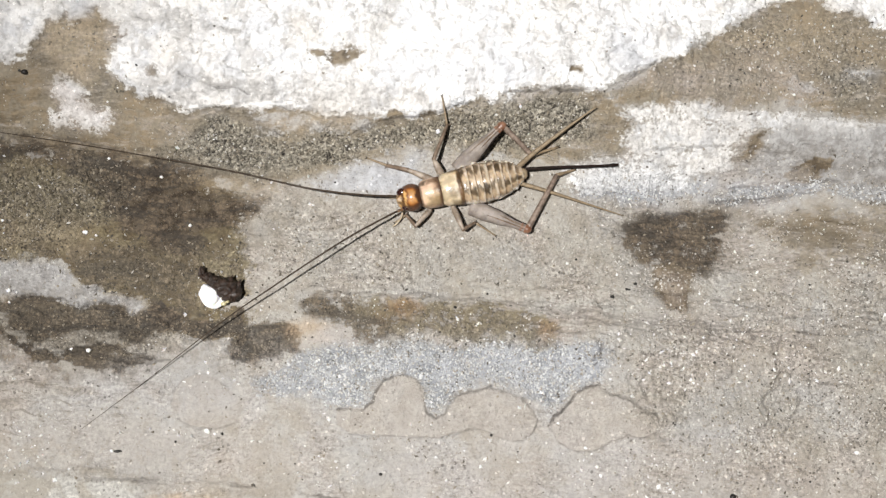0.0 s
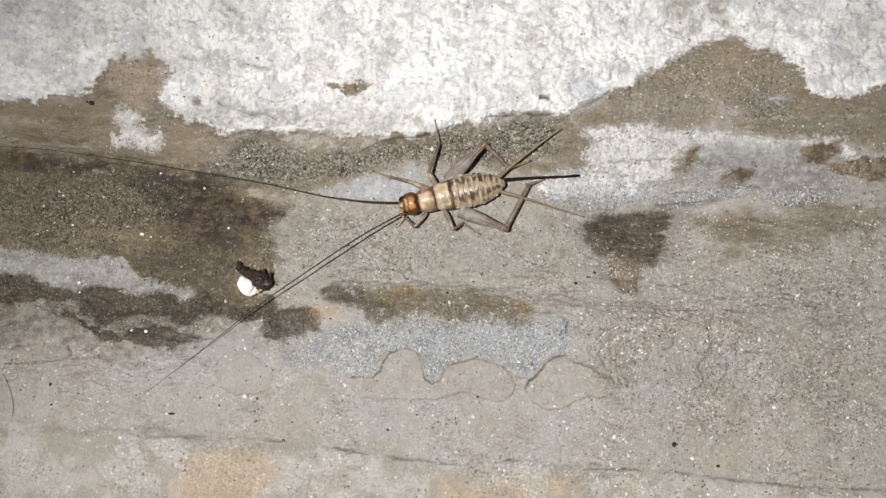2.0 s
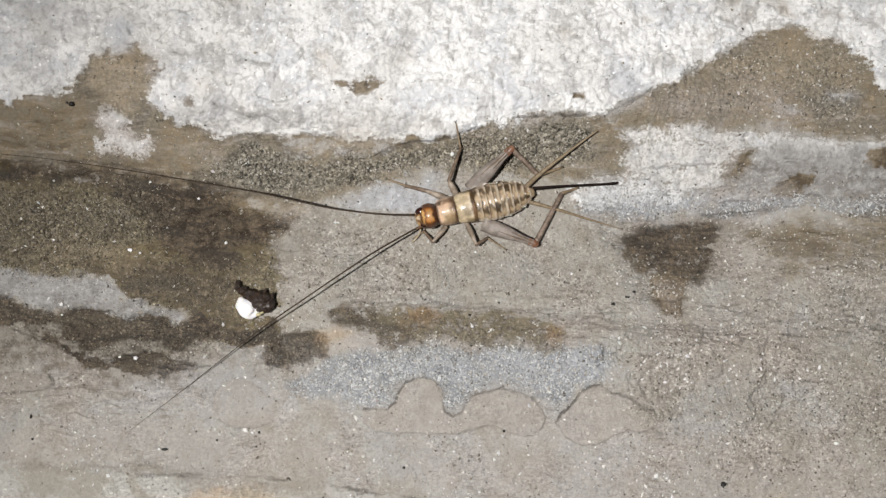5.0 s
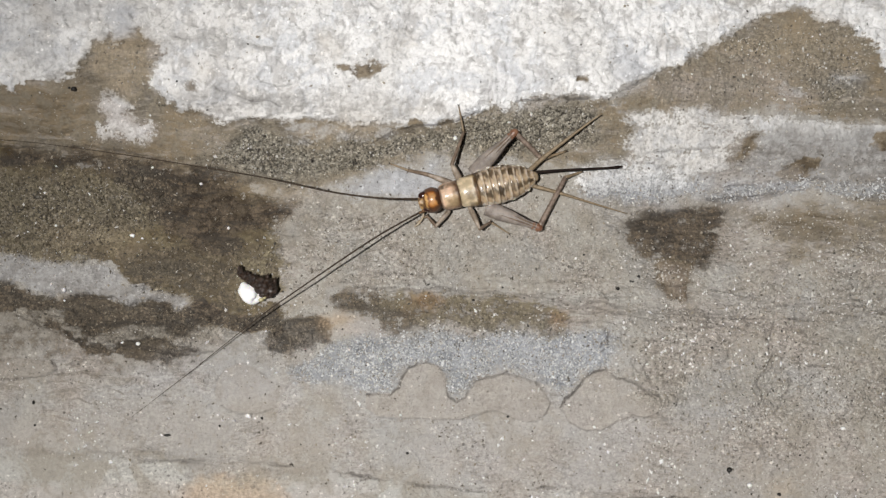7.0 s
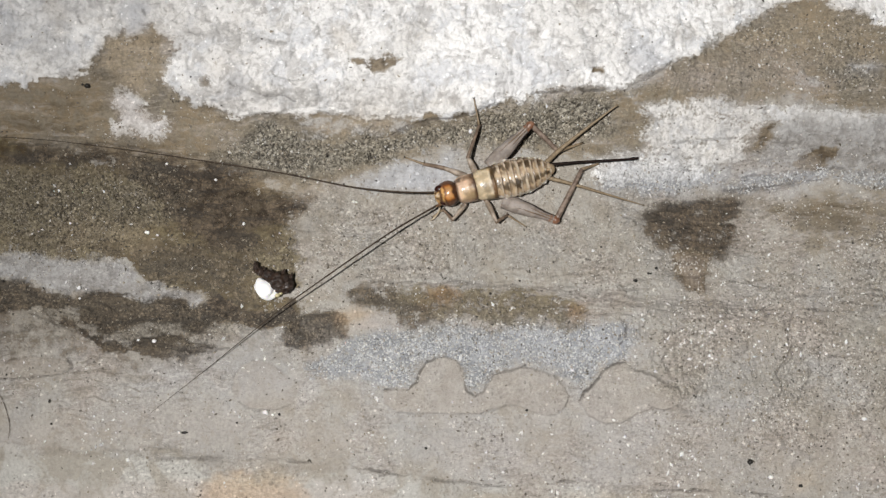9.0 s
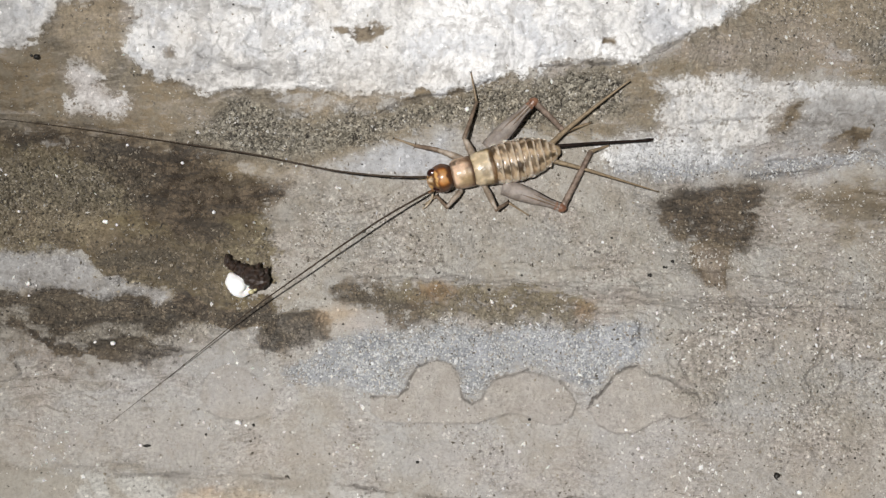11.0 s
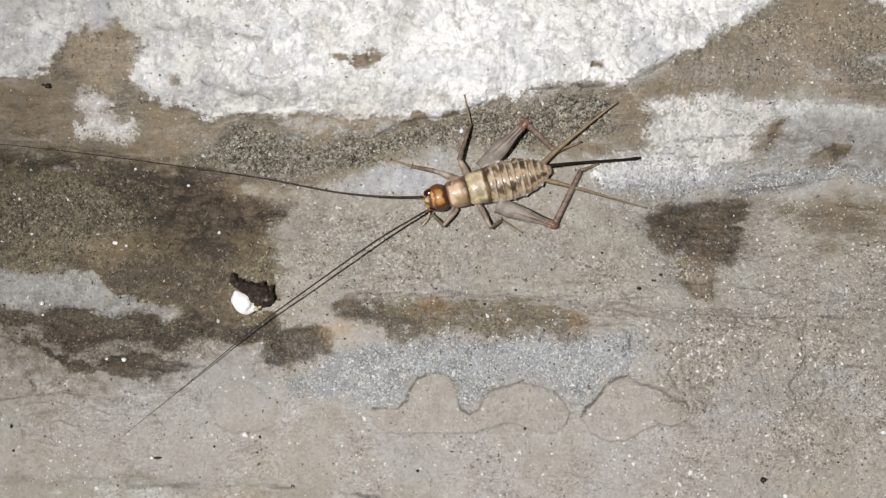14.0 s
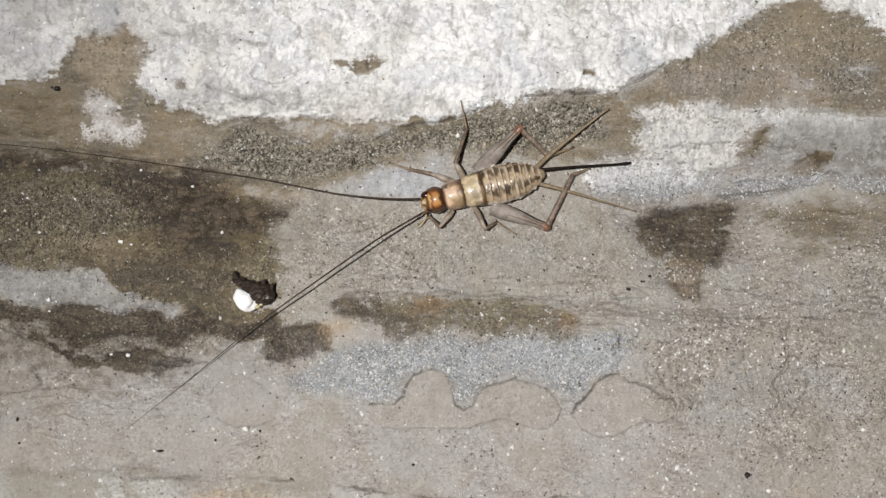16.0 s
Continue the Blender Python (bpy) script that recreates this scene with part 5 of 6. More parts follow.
def build_ground():
    gx, gy = axis(-58.0, 64.0, 0.105, 5000.0), axis(-31.0, 42.0, 0.105, 5000.0)
    x, y = (a.ravel() for a in np.meshgrid(gx, gy, indexing="ij"))
    near = (x > -62) & (x < 68) & (y > -35) & (y < 46)
    masks = {k: np.zeros(x.shape) for k in KINDS}
    wavy = [(rough(x, y, 5.0, 5, s), rough(x, y, 5.0, 5, s + 3)) for s in (0, 2)]
    for n, (kind, strength, soft, wave, outline) in enumerate(STAINS):
        px, py = np.array(outline).T
        m = 3 * wave + soft + 1
        box = (x > px.min() - m) & (x < px.max() + m) & (y > py.min() - m) & (y < py.max() + m)
        dx, dy = wavy[n % 2]
        bx, by = x[box], y[box]
        finger = 1.6 * wave * rough(bx / 7, by, 1.3, 3, 6) if wave > 1.1 else 0.5 * wave * rough(bx / 5, by, 1.3, 3, 6)
        d = inside(bx + wave * dx[box] + finger, by + 0.8 * wave * dy[box], outline)
        if kind != "plate":
            fray = min(1.0, 0.2 + 0.08 * (px.max() - px.min()))
            d = d + fray * (0.28 * rough(bx, by, 1.0, 4, 1, 0.7) + 0.3 * rough(bx / 4, by, 0.7, 3, 5, 0.7))
        soft = soft if kind in ("plate", *KINDS[12:]) else 0.15 + soft if kind == "over" else 0.4 + soft
        masks[kind][box] = np.maximum(masks[kind][box], strength * step(-soft, soft, d + (0.25 if kind == "dark" else 0)))
    for depth, width, line in CRACKS:
        px, py = np.array(line).T
        box = (x > px.min() - 2) & (x < px.max() + 2) & (y > py.min() - 2) & (y < py.max() + 2)
        bx, by = x[box], y[box]
        d = beside(bx + 0.12 * rough(bx, by, 0.9, 3, 1), by + 0.12 * rough(bx, by, 0.9, 3, 4), line)
        thin = width * (0.75 + 0.6 * speck(bx, by, 1.5, 6))
        masks["crack"][box] = np.maximum(masks["crack"][box], depth * (step(-0.75, 0.15, rough(bx, by, 3.0, 2, 5)) if width > 0.13 else step(-1.3, -0.2, rough(bx, by, 3.0, 2, 5))) * (1 - step(0.3 * thin, thin + 0.07, d)))
    z = relief(x, y) + 0.16 * rough(x, y, 6.0, 3, 2)
    tex = 0.09 * rough(x, y, 1.4, 2, 5) + 0.045 * rough(x, y, 0.55, 1, 3) * step(-0.3, 0.6, rough(x, y, 5.0, 2, 6))
    tex = tex + 0.035 * rough(x, y, 0.3, 1, 7)
    tex = tex * (1 + 1.8 * masks["coarse"] + 0.9 * masks["blue"]) * (1 - 0.45 * masks["plate"])
    tex = tex + masks["white"] * (0.16 - 0.3 * np.abs(rough(x, y, 1.2, 3, 4)))
    tex = tex + 0.1 * rough(x / 5, y + 0.5 * rough(x, y, 6.0, 2, 1), 0.9, 2, 2) * step(-0.2, 0.7, rough(x, y, 14.0, 2, 3))
    # wrinkles of the old skin, round the hollow and along the low ridge
    tex = tex + 0.2 * (0.45 - np.abs(rough(x, y, 1.8, 2, 6))) * np.exp(-(((x - 20) / 6) ** 2) - ((y + 4) / 5) ** 2)
    tex = tex + 0.15 * rough(x / 3, y + 0.3 * rough(x, y, 2.0, 2, 5), 0.5, 2, 1) * step(4, 16, x) * step(15, 9, y) * step(-8, 0, y) * (1 - masks["white"]) * step(-0.6, 0.5, rough(x, y, 6.0, 2, 4))
    tex = tex + 0.2 * rough(x / 4, y, 0.8, 2, 4) * np.exp(-(((y - 2.2 + 0.07 * x) / 2.6) ** 2)) * step(-6, 6, x)
    z = z + np.where(near, tex, 0)
    z = z + 0.28 * masks["white"] * (1 + 0.4 * rough(x, y, 1.6, 3, 3)) + 0.16 * masks["plate"] - 0.3 * masks["crack"] + 0.2 * masks["crust"]
    z = np.where(near, z, relief(x, y) + 0.5 * rough(x, y, 40.0, 3, 2))
    nx, ny = len(gx), len(gy)
    idx = np.arange(nx * ny).reshape(nx, ny)
    faces = np.stack([idx[:-1, :-1], idx[1:, :-1], idx[1:, 1:], idx[:-1, 1:]], -1).reshape(-1, 4)
    me = bpy.data.meshes.new("ground")
    me.vertices.add(len(x))
    me.vertices.foreach_set("co", (np.stack([x, y, z], -1) * MM).astype(np.float32).ravel())
    me.loops.add(faces.size)
    me.loops.foreach_set("vertex_index", faces.astype(np.int32).ravel())
    me.polygons.add(len(faces))
    me.polygons.foreach_set("loop_start", np.arange(0, faces.size, 4, dtype=np.int32))
    me.polygons.foreach_set("use_smooth", np.ones(len(faces), bool))
    me.update(calc_edges=True)
    for name, four in (("crust_masks", KINDS[:4]), ("stain_masks", KINDS[4:8]), ("wear_masks", KINDS[8:12]), ("wash_masks", KINDS[12:])):
        a = me.attributes.new(name, "FLOAT_COLOR", "POINT")
        a.data.foreach_set("color", np.stack([masks[k] for k in four], -1).astype(np.float32).ravel())
    me.materials.append(STONE)
    ob = tagged(new("ground", me), "weathered tan stone slab with white crust, brown and dark stains", "stone ground", kind="structure")
    return gx, gy, z.reshape(nx, ny), {k: v.reshape(nx, ny) for k, v in masks.items()}


GX, GY, GZ, MASKS = build_ground()


def sampled(grid, x, y):
    """A value of the stone's grid at places inside its fine part."""
    x, y = np.asarray(x, float), np.asarray(y, float)
    i = np.clip(np.searchsorted(GX, x) - 1, 0, len(GX) - 2)
    j = np.clip(np.searchsorted(GY, y) - 1, 0, len(GY) - 2)
    a, b = (x - GX[i]) / (GX[i + 1] - GX[i]), (y - GY[j]) / (GY[j + 1] - GY[j])
    return (grid[i, j] * (1 - a) + grid[i + 1, j] * a) * (1 - b) + (grid[i, j + 1] * (1 - a) + grid[i + 1, j + 1] * a) * b


def floor_at(x, y):
    return float(sampled(GZ, x, y))


# ---- mesh helpers: millimetres, relative to the thing's own origin ----
def thing(name, x, y, label, category, group=""):
    ob = new(name)
    ob.empty_display_size = 0.001
    ob.location = (x * MM, y * MM, floor_at(x, y) * MM)
    return tagged(ob, label, category, group)


def finish(name, bm, mats):
    bmesh.ops.recalc_face_normals(bm, faces=bm.faces)
    for f in bm.faces:
        f.smooth = True
    bm.transform(Matrix.Scale(MM, 4))
    me = bpy.data.meshes.new(name)
    bm.to_mesh(me)
    bm.free()
    for m in mats if isinstance(mats, (list, tuple)) else [mats]:
        me.materials.append(m)
    return me


def part(name, bm, mats, parent, label=""):
    ob = new(name, finish(name, bm, mats))
    ob.parent = parent
    return tagged(ob, label)


def smooth_line(pts, per=6):
    """Points along a soft curve through the given ones."""
    p = [Vector(q) for q in pts]
    p = [2 * p[0] - p[1], *p, 2 * p[-1] - p[-2]]
    out = []
    for a, b, c, d in zip(p, p[1:], p[2:], p[3:]):
        for k in range(per):
            t = k / per
            out.append(0.5 * (2 * b + (c - a) * t + (2 * a - 5 * b + 4 * c - d) * t * t + (3 * b - a - 3 * c + d) * t**3))
    return out + [p[-2]]


def tube(bm, pts, radii, sides=8, flat=1.0):
    """A round tapered limb along points; flat squeezes it sideways."""
    rings = []
    for k, q in enumerate(pts):
        d = (pts[min(k + 1, len(pts) - 1)] - pts[max(k - 1, 0)]).normalized()
        side = d.cross(Vector((0, 0, 1)))
        side = side.normalized() if side.length > 1e-4 else Vector((1, 0, 0))
        up = side.cross(d).normalized()
        r = radii[k]
        rings.append([bm.verts.new(q + side * (r * flat * math.cos(6.2832 * a / sides)) + up * (r * math.sin(6.2832 * a / sides))) for a in range(sides)])
    for a, b in zip(rings, rings[1:]):
        for k in range(sides):
            bm.faces.new((a[k], a[(k + 1) % sides], b[(k + 1) % sides], b[k]))
    bm.faces.new(rings[0])
    bm.faces.new(rings[-1][::-1])
    return bm


def limb(pts, widths, per=5, sides=8, flat=1.0):
    line = smooth_line(pts, per)
    t = np.linspace(0, len(widths) - 1, len(line))
    return tube(bmesh.new(), line, np.interp(t, np.arange(len(widths)), widths), sides, flat)


def lump(centre, radii, seed, bumpy=0.2, detail=2, size=0.8):
    """A rounded irregular clod."""
    bm = bmesh.new()
    bmesh.ops.create_icosphere(bm, subdivisions=detail, radius=1.0)
    for v in bm.verts:
        n = noise.noise(v.co / size + Vector((seed * 3.1, seed * 1.7, seed)))
        v.co = Vector([c * r for c, r in zip(v.co * (1 + bumpy * n), radii)]) + Vector(centre)
    return bm


# ---- the cricket ----
HEAD, REAR = Vector((-4.15, 10.05, 0)), Vector((8.95, 13.2, 0))
AHEAD = (REAR - HEAD).normalized()
ASIDE = Vector((-AHEAD.y, AHEAD.x, 0))
HOME = Vector(((HEAD.x + REAR.x) / 2, (HEAD.y + REAR.y) / 2, 0))


def build_cricket():
    cricket = thing("cricket", HOME.x, HOME.y, "pale tan wingless cricket with brown bands, resting on the stone", "cricket")
    base = Vector((HOME.x, HOME.y, floor_at(HOME.x, HOME.y)))

    def at(s, v, z):
        """s from the brow to the rear, v aside, z above the stone."""
        q = HEAD + AHEAD * s + ASIDE * v
        return Vector((q.x, q.y, base.z + z)) - base

    def here(p):
        return Vector(p) - base

    def foot(p):
        return Vector((p[0], p[1], floor_at(p[0], p[1]) + 0.1)) - base

    def band(name, rows, paint, label="", sides=56, parent=cricket, ragged=0.08, mat=CUTICLE):
        """A body ring from rows of (s, half width, half height, middle height); paint gives its tint along and around it."""
        bm = bmesh.new()
        tint = bm.verts.layers.float_color.new("tint")
        rings = []
        for r, (s, w, h, c) in enumerate(rows):
            ring = []
            for k in range(sides):
                turn = 6.2832 * k / sides
                wob = noise.noise(Vector((s * 1.1, math.cos(turn) * 2.2, math.sin(turn) * 2.2)))
                v = bm.verts.new(at(s + 0.07 * wob, w * (1 + 0.012 * wob) * math.cos(turn), c + h * math.sin(turn)))
                shade = noise.noise(Vector((s * 3.0, math.cos(turn) * 4, math.sin(turn) * 4)))
                col = Vector(paint(r / (len(rows) - 1) + ragged * shade, 360 * k / sides + 90 * ragged * wob))
                v[tint] = (*col, 1)
                ring.append(v)
            rings.append(ring)
        for a, b in zip(rings, rings[1:]):
            for k in range(sides):
                bm.faces.new((a[k], a[(k + 1) % sides], b[(k + 1) % sides], b[k]))
        bm.faces.new(rings[0])
        bm.faces.new(rings[-1][::-1])
        return part(name, bm, mat, parent, label)

    amber, gold, dusk = Vector((0.34, 0.11, 0.018)), Vector((0.64, 0.4, 0.15)), Vector((0.045, 0.017, 0.007))
    blush, straw, bone = Vector((0.64, 0.445, 0.31)), Vector((0.53, 0.395, 0.21)), Vector((0.43, 0.322, 0.22))
    milk, umber = Vector((0.66, 0.58, 0.47)), Vector((0.05, 0.03, 0.012))
    ruddy = Vector((0.12, 0.06, 0.022))

    def ease(v, a, b, soft):
        """1 between a and b, falling to 0 over soft on both sides."""
        return float(step(a - soft, a, v) * step(b + soft, b, v))

    # head: a short glossy amber dome with pale stripes and a dark rear rim
    rows = []
    for k in range(22):
        t = k / 21
        bulge = math.sqrt(max(0.0, 1 - (abs(t - 0.58) / (0.585 if t < 0.58 else 0.5)) ** (1.75 if t < 0.58 else 2.1)))
        rows.append((0.1 + 2.65 * t, 0.08 + 1.36 * bulge, 0.2 + 1.25 * bulge, 1.75 + 0.2 * t))

    def head_paint(t, a):
        col = amber.lerp(gold, ease(t, -1, 0.22, 0.08) * 0.75)
        col = col.lerp(dusk, ease(t, 0.04, 0.2, 0.04) * (ease(a, 58, 72, 8) + ease(a, 108, 122, 8)) * 0.8)
        col = col.lerp(milk, ease(t, 0.06, 0.2, 0.05) * ease(a, 84, 98, 7) * 0.6)
        col = col.lerp(dusk, ease(t, 0.24, 0.29, 0.05) * ease(a, 30, 150, 15) * 0.9)
        col = col.lerp(gold, ease(t, 0.33, 0.38, 0.04) * ease(a, 70, 150, 15) * 0.8)
        col = col.lerp(dusk, ease(t, 0.43, 0.47, 0.04) * ease(a, 60, 150, 15) * 0.8)
        col = col.lerp(gold, ease(t, 0.58, 0.72, 0.12) * ease(a, 75, 115, 18) * 0.4)
        col = col.lerp(dusk, ease(t, 0.18, 0.9, 0.1) * ease(a, 0, 48, 16) * 0.85)
        col = col.lerp(dusk, ease(t, 0.2, 0.95, 0.1) * ease(a, 138, 190, 16) * 0.85)
        return col.lerp(dusk, ease(t, 0.82, 2, 0.09) * 0.92)

    head = band("head", rows, head_paint, "glossy amber head with pale stripes and dark rim", mat=GLAZE)
    for v, s, r in ((0.6, 0.92, 0.6), (-0.9, 0.95, 0.42)):
        part("eye", lump(at(s, v, 2.52 if v > 0 else 2.32), (r * 1.12, r * 0.82, r * 0.7), 1, 0.03, 3), EYE, head, "dark red-brown compound eye")
    part("jaw", lump(at(0.75, 0, 1.0), (0.55, 0.7, 0.7), 3, 0.1, 3), BAND, head)
    part("palp", limb([at(0.4, -0.7, 1.0), at(0.2, -1.5, 0.7), at(-0.5, -2.1, 0.4), at(-1.0, -2.3, 0.25)], [0.13, 0.11, 0.1, 0.07]), PALE, head)
    part("palp", limb([at(0.3, 0.4, 0.9), at(-0.3, 0.6, 0.5), at(-0.7, 0.7, 0.2)], [0.12, 0.1, 0.08]), PALE, head)

    def plate_rows(s0, s1, w0, w1, h0, h1, c, n=14, lip=0.06):
        out = [(s0, w0 * 0.8, h0 * 0.8, c)]
        for k in range(n):
            t = k / (n - 1)
            swell = 0.06 * math.sin(math.pi * t)
            swell -= 0.14 * max(0.0, 1 - t / 0.22) ** 2
            out.append((s0 + (s1 - s0) * (0.05 + 0.95 * t), w0 + (w1 - w0) * t + swell, h0 + (h1 - h0) * t + swell, c))
        out.append((s1 + 0.02, w1 - lip, h1 - lip, c))
        return out

    def neck_paint(t, a):
        col = blush.lerp(ruddy, ease(t, 0.7, 0.84, 0.08) * 0.55)
        col = col.lerp(dusk, ease(t, 0.84, 2, 0.07) * 0.9)
        col = col.lerp(dusk, ease(t, -1, 0.07, 0.05) * 0.75)
        col = col.lerp(ruddy, ease(t, 0.45, 0.85, 0.12) * (ease(a, 35, 55, 10) + ease(a, 118, 146, 10)) * 0.7)
        col = col.lerp(umber, ease(t, 0.13, 0.3, 0.07) * ease(a, 38, 52, 8) * 0.85)
        col = col.lerp(ruddy, ease(a, 150, 200, 12) * 0.6)
        return col.lerp(straw, ease(t, 0.3, 0.7, 0.2) * ease(a, 100, 140, 20) * 0.5)

    def thorax_paint(t, a):
        col = straw.lerp(milk, ease(t, 0.15, 0.6, 0.15) * 0.35)
        col = col.lerp(umber, ease(t, 0.4, 0.66, 0.12) * ease(a, 98, 118, 14) * 0.45)
        col = col.lerp(milk, ease(t, 0.68, 0.76, 0.05) * ease(a, 60, 130, 20) * 0.6)
        col = col.lerp(ruddy, ease(t, 0.78, 2, 0.05) * 0.95)
        col = col.lerp(umber, ease(t, 0.82, 2, 0.06) * ease(a, 40, 75, 12) * 0.8)
        col = col.lerp(umber, ease(t, -1, 0.06, 0.05) * 0.8)
        return col.lerp(umber, ease(t, 0.5, 1, 0.15) * (ease(a, -20, 30, 12) + ease(a, 150, 200, 12)) * 0.6)

    band("pronotum", plate_rows(2.6, 4.75, 1.42, 1.55, 1.4, 1.45, 1.95), neck_paint, "pinkish tan neck shield with a brown rear band")
    band("thorax_plate", plate_rows(4.65, 6.95, 1.58, 1.85, 1.42, 1.5, 2.0), thorax_paint, "glossy straw thorax plate with a brown spot")
    part("thorax", lump(at(4.8, 0, 1.35), (2.2, 1.35, 0.85), 4, 0.05, 3), PALE, cricket)

    # abdomen rings
    edges = np.linspace(6.85, 13.2, 10)
    girth = lambda s: float(np.interp(s, [6.8, 8.0, 9.2, 10.6, 11.8, 12.7, 13.3], [1.85, 2.0, 2.08, 1.95, 1.6, 1.1, 0.62]))
    for n, (s0, s1) in enumerate(zip(edges, edges[1:])):
        def ring_paint(t, a, n=n):
            k = (0.0, 0.7, 0.35, 1.0, 0.2)[n % 5]
            mottle = 0.5 + 0.5 * noise.noise(Vector((a / 14, t * 2.5, n * 3.7)))
            t += 0.3 * noise.noise(Vector((a / 22, n * 5.1, 0.5)))
            a += 9 * noise.noise(Vector((t * 3, n * 2.3, 4.5)))
            col = bone.lerp(straw, 0.25 * ease(a, 80, 140, 25))
            col = col.lerp(ruddy, ease(t, -1, 0.25, 0.18) * (0.2 + 0.6 * mottle))
            col = col.lerp(umber, ease(t, -1, 0.1, 0.06) * 0.6)
            col = col.lerp(umber, ease(t, 0.08, 0.6, 0.12) * ease(a, 46 + 5 * k, 62 + 5 * k, 6) * (0.95 - 0.25 * k))
            col = col.lerp(umber, ease(t, 0.08, 0.72, 0.14) * ease(a, 102 + 5 * k, 122 + 4 * k, 8) * (0.72 + 0.25 * k))
            col = col.lerp(umber, ease(t, 0.2, 0.55, 0.12) * ease(a, 78, 88, 5) * 0.6 * k)
            col = col.lerp(umber, ease(a, 26, 33, 4) * ease(t, 0.1, 0.8, 0.1) * 0.7)
            col = col.lerp(milk, ease(t, 0.8, 0.97, 0.1) * (0.05 + 0.95 * mottle))
            # milky flanks, with wet-looking glints painted into the tint
            return col.lerp(milk, ease(t, 0.25, 0.9, 0.15) * max(ease(a, -30, 22, 6), ease(a, 160, 200, 6)))
        band("tergite", plate_rows(s0 - 0.08, s1 + 0.05, girth(s0) - 0.05, girth(s1) + 0.04, 0.82 * girth(s0), 0.82 * girth(s1) + 0.02, 1.95 - 0.035 * n, 11, 0.1), ring_paint, ragged=0.2)
    part("tail_plate", lump(at(13.25, 0, 1.6), (0.55, 0.6, 0.5), 6, 0.06, 3), TAIL, cricket)
    # small milky folds along the flanks, their white also painting in the flanks' glints
    for sgn in (1, -1):
        for n in range(9):
            s = 7.25 + n * 0.64 + 0.12 * math.sin(5.3 * n + sgn)
            big = 0.72 + 0.42 * math.sin(2.9 * n + 1.7 * sgn)
            part("flank_fold", lump(at(s, sgn * (girth(s) - 0.1 + 0.06 * math.sin(4.1 * n)), 2.15 if sgn > 0 else 1.75), (0.26 * big, 0.2 * big, 0.3), n + 3 * sgn, 0.5, 2), EDGE, cricket)

    # tail filaments and ovipositor
    part("cercus", limb([here((8.00, 13.55, 1.71)), here((9.79, 15.28, 1.47)), here((12.90, 17.75, 1.67)), here((16.19, 20.20, 2.12))], [0.3, 0.24, 0.16, 0.06], 8), TAIL, cricket, "tan tapering tail filament")
    part("cercus", limb([here((8.26, 12.26, 1.50)), here((11.67, 11.41, 1.13)), here((15.52, 10.34, 0.45)), here((19.58, 9.30, -0.68))], [0.25, 0.18, 0.12, 0.04], 8), TAIL, cricket, "tan tapering tail filament")
    part("ovipositor", limb([here((8.66, 13.66, 1.39)), here((12.33, 14.01, 1.03)), here((16.18, 14.29, 0.55)), here((17.61, 14.42, 0.30)), here((18.25, 14.49, 0.23)), here((18.83, 14.57, 0.17))], [0.2, 0.15, 0.14, 0.14, 0.2, 0.1], 8), JET, cricket, "blackish egg-laying spike with a thickened tip")

    # feelers
    part("antenna", limb([here((-3.88, 10.54, 2.08)), here((-6.16, 10.48, 2.62)), here((-8.90, 10.55, 3.18)), here((-13.21, 11.03, 3.46)), here((-16.93, 11.78, 3.54)), here((-21.40, 12.73, 3.23)), here((-25.98, 13.53, 2.72)), here((-31.28, 14.42, 2.23)), here((-36.62, 15.29, 1.84)), here((-43.29, 16.23, 1.57)), here((-49.90, 17.00, 1.57)), here((-57.77, 17.43, 1.69))], [0.13, 0.1, 0.095, 0.09, 0.085, 0.08, 0.07, 0.06, 0.05, 0.04, 0.03, 0.02], 5, 6), FEELER, cricket, "long thin dark feeler")
    part("antenna", limb([here((-3.76, 9.11, 1.98)), here((-5.23, 8.24, 2.50)), here((-8.27, 6.39, 3.17)), here((-11.92, 3.91, 3.54)), here((-16.27, 0.91, 3.30)), here((-20.79, -2.18, 2.50)), here((-25.47, -5.74, 1.45)), here((-29.42, -8.88, 0.95)), here((-33.26, -11.86, 0.85)), here((-36.32, -14.26, 0.82))], [0.13, 0.1, 0.095, 0.09, 0.08, 0.065, 0.042, 0.03, 0.022, 0.012], 5, 6), FEELER, cricket, "long thin dark feeler")
    for p, q in (((-3.51, 10.55, 1.97), (-4.13, 10.53, 2.18)), ((-3.26, 9.31, 1.87), (-3.94, 8.97, 2.08))):
        part("feeler_base", limb([here(p), (here(p) + here(q)) / 2, here(q)], [0.15, 0.16, 0.12]), BAND, head)

    # legs: name, thigh, shin, foot
    def leg(name, hip, knee, ankle, toe, thick, slim, big=False, thigh_mat=LIMB):
        top = new(name)
        top.empty_display_size = 0.001
        top.parent = cricket
        hip, knee, ankle, toe = here(hip), here(knee), here(ankle), foot(toe)
        mid = (hip + knee) / 2 + Vector((0, 0, 0.15))
        w = [thick * 0.9, thick, thick * 0.82, thick * 0.5, slim * 1.35] if big else [thick * 0.8, thick, thick * 0.95, thick * 0.75, slim * 1.2]
        a, b = hip.lerp(mid, 0.5), mid.lerp(knee, 0.5)
        part("femur", limb([hip, a, mid, b, knee], w, 5, 14, 1.12 if big else 0.8), THIGH if big else thigh_mat, top)
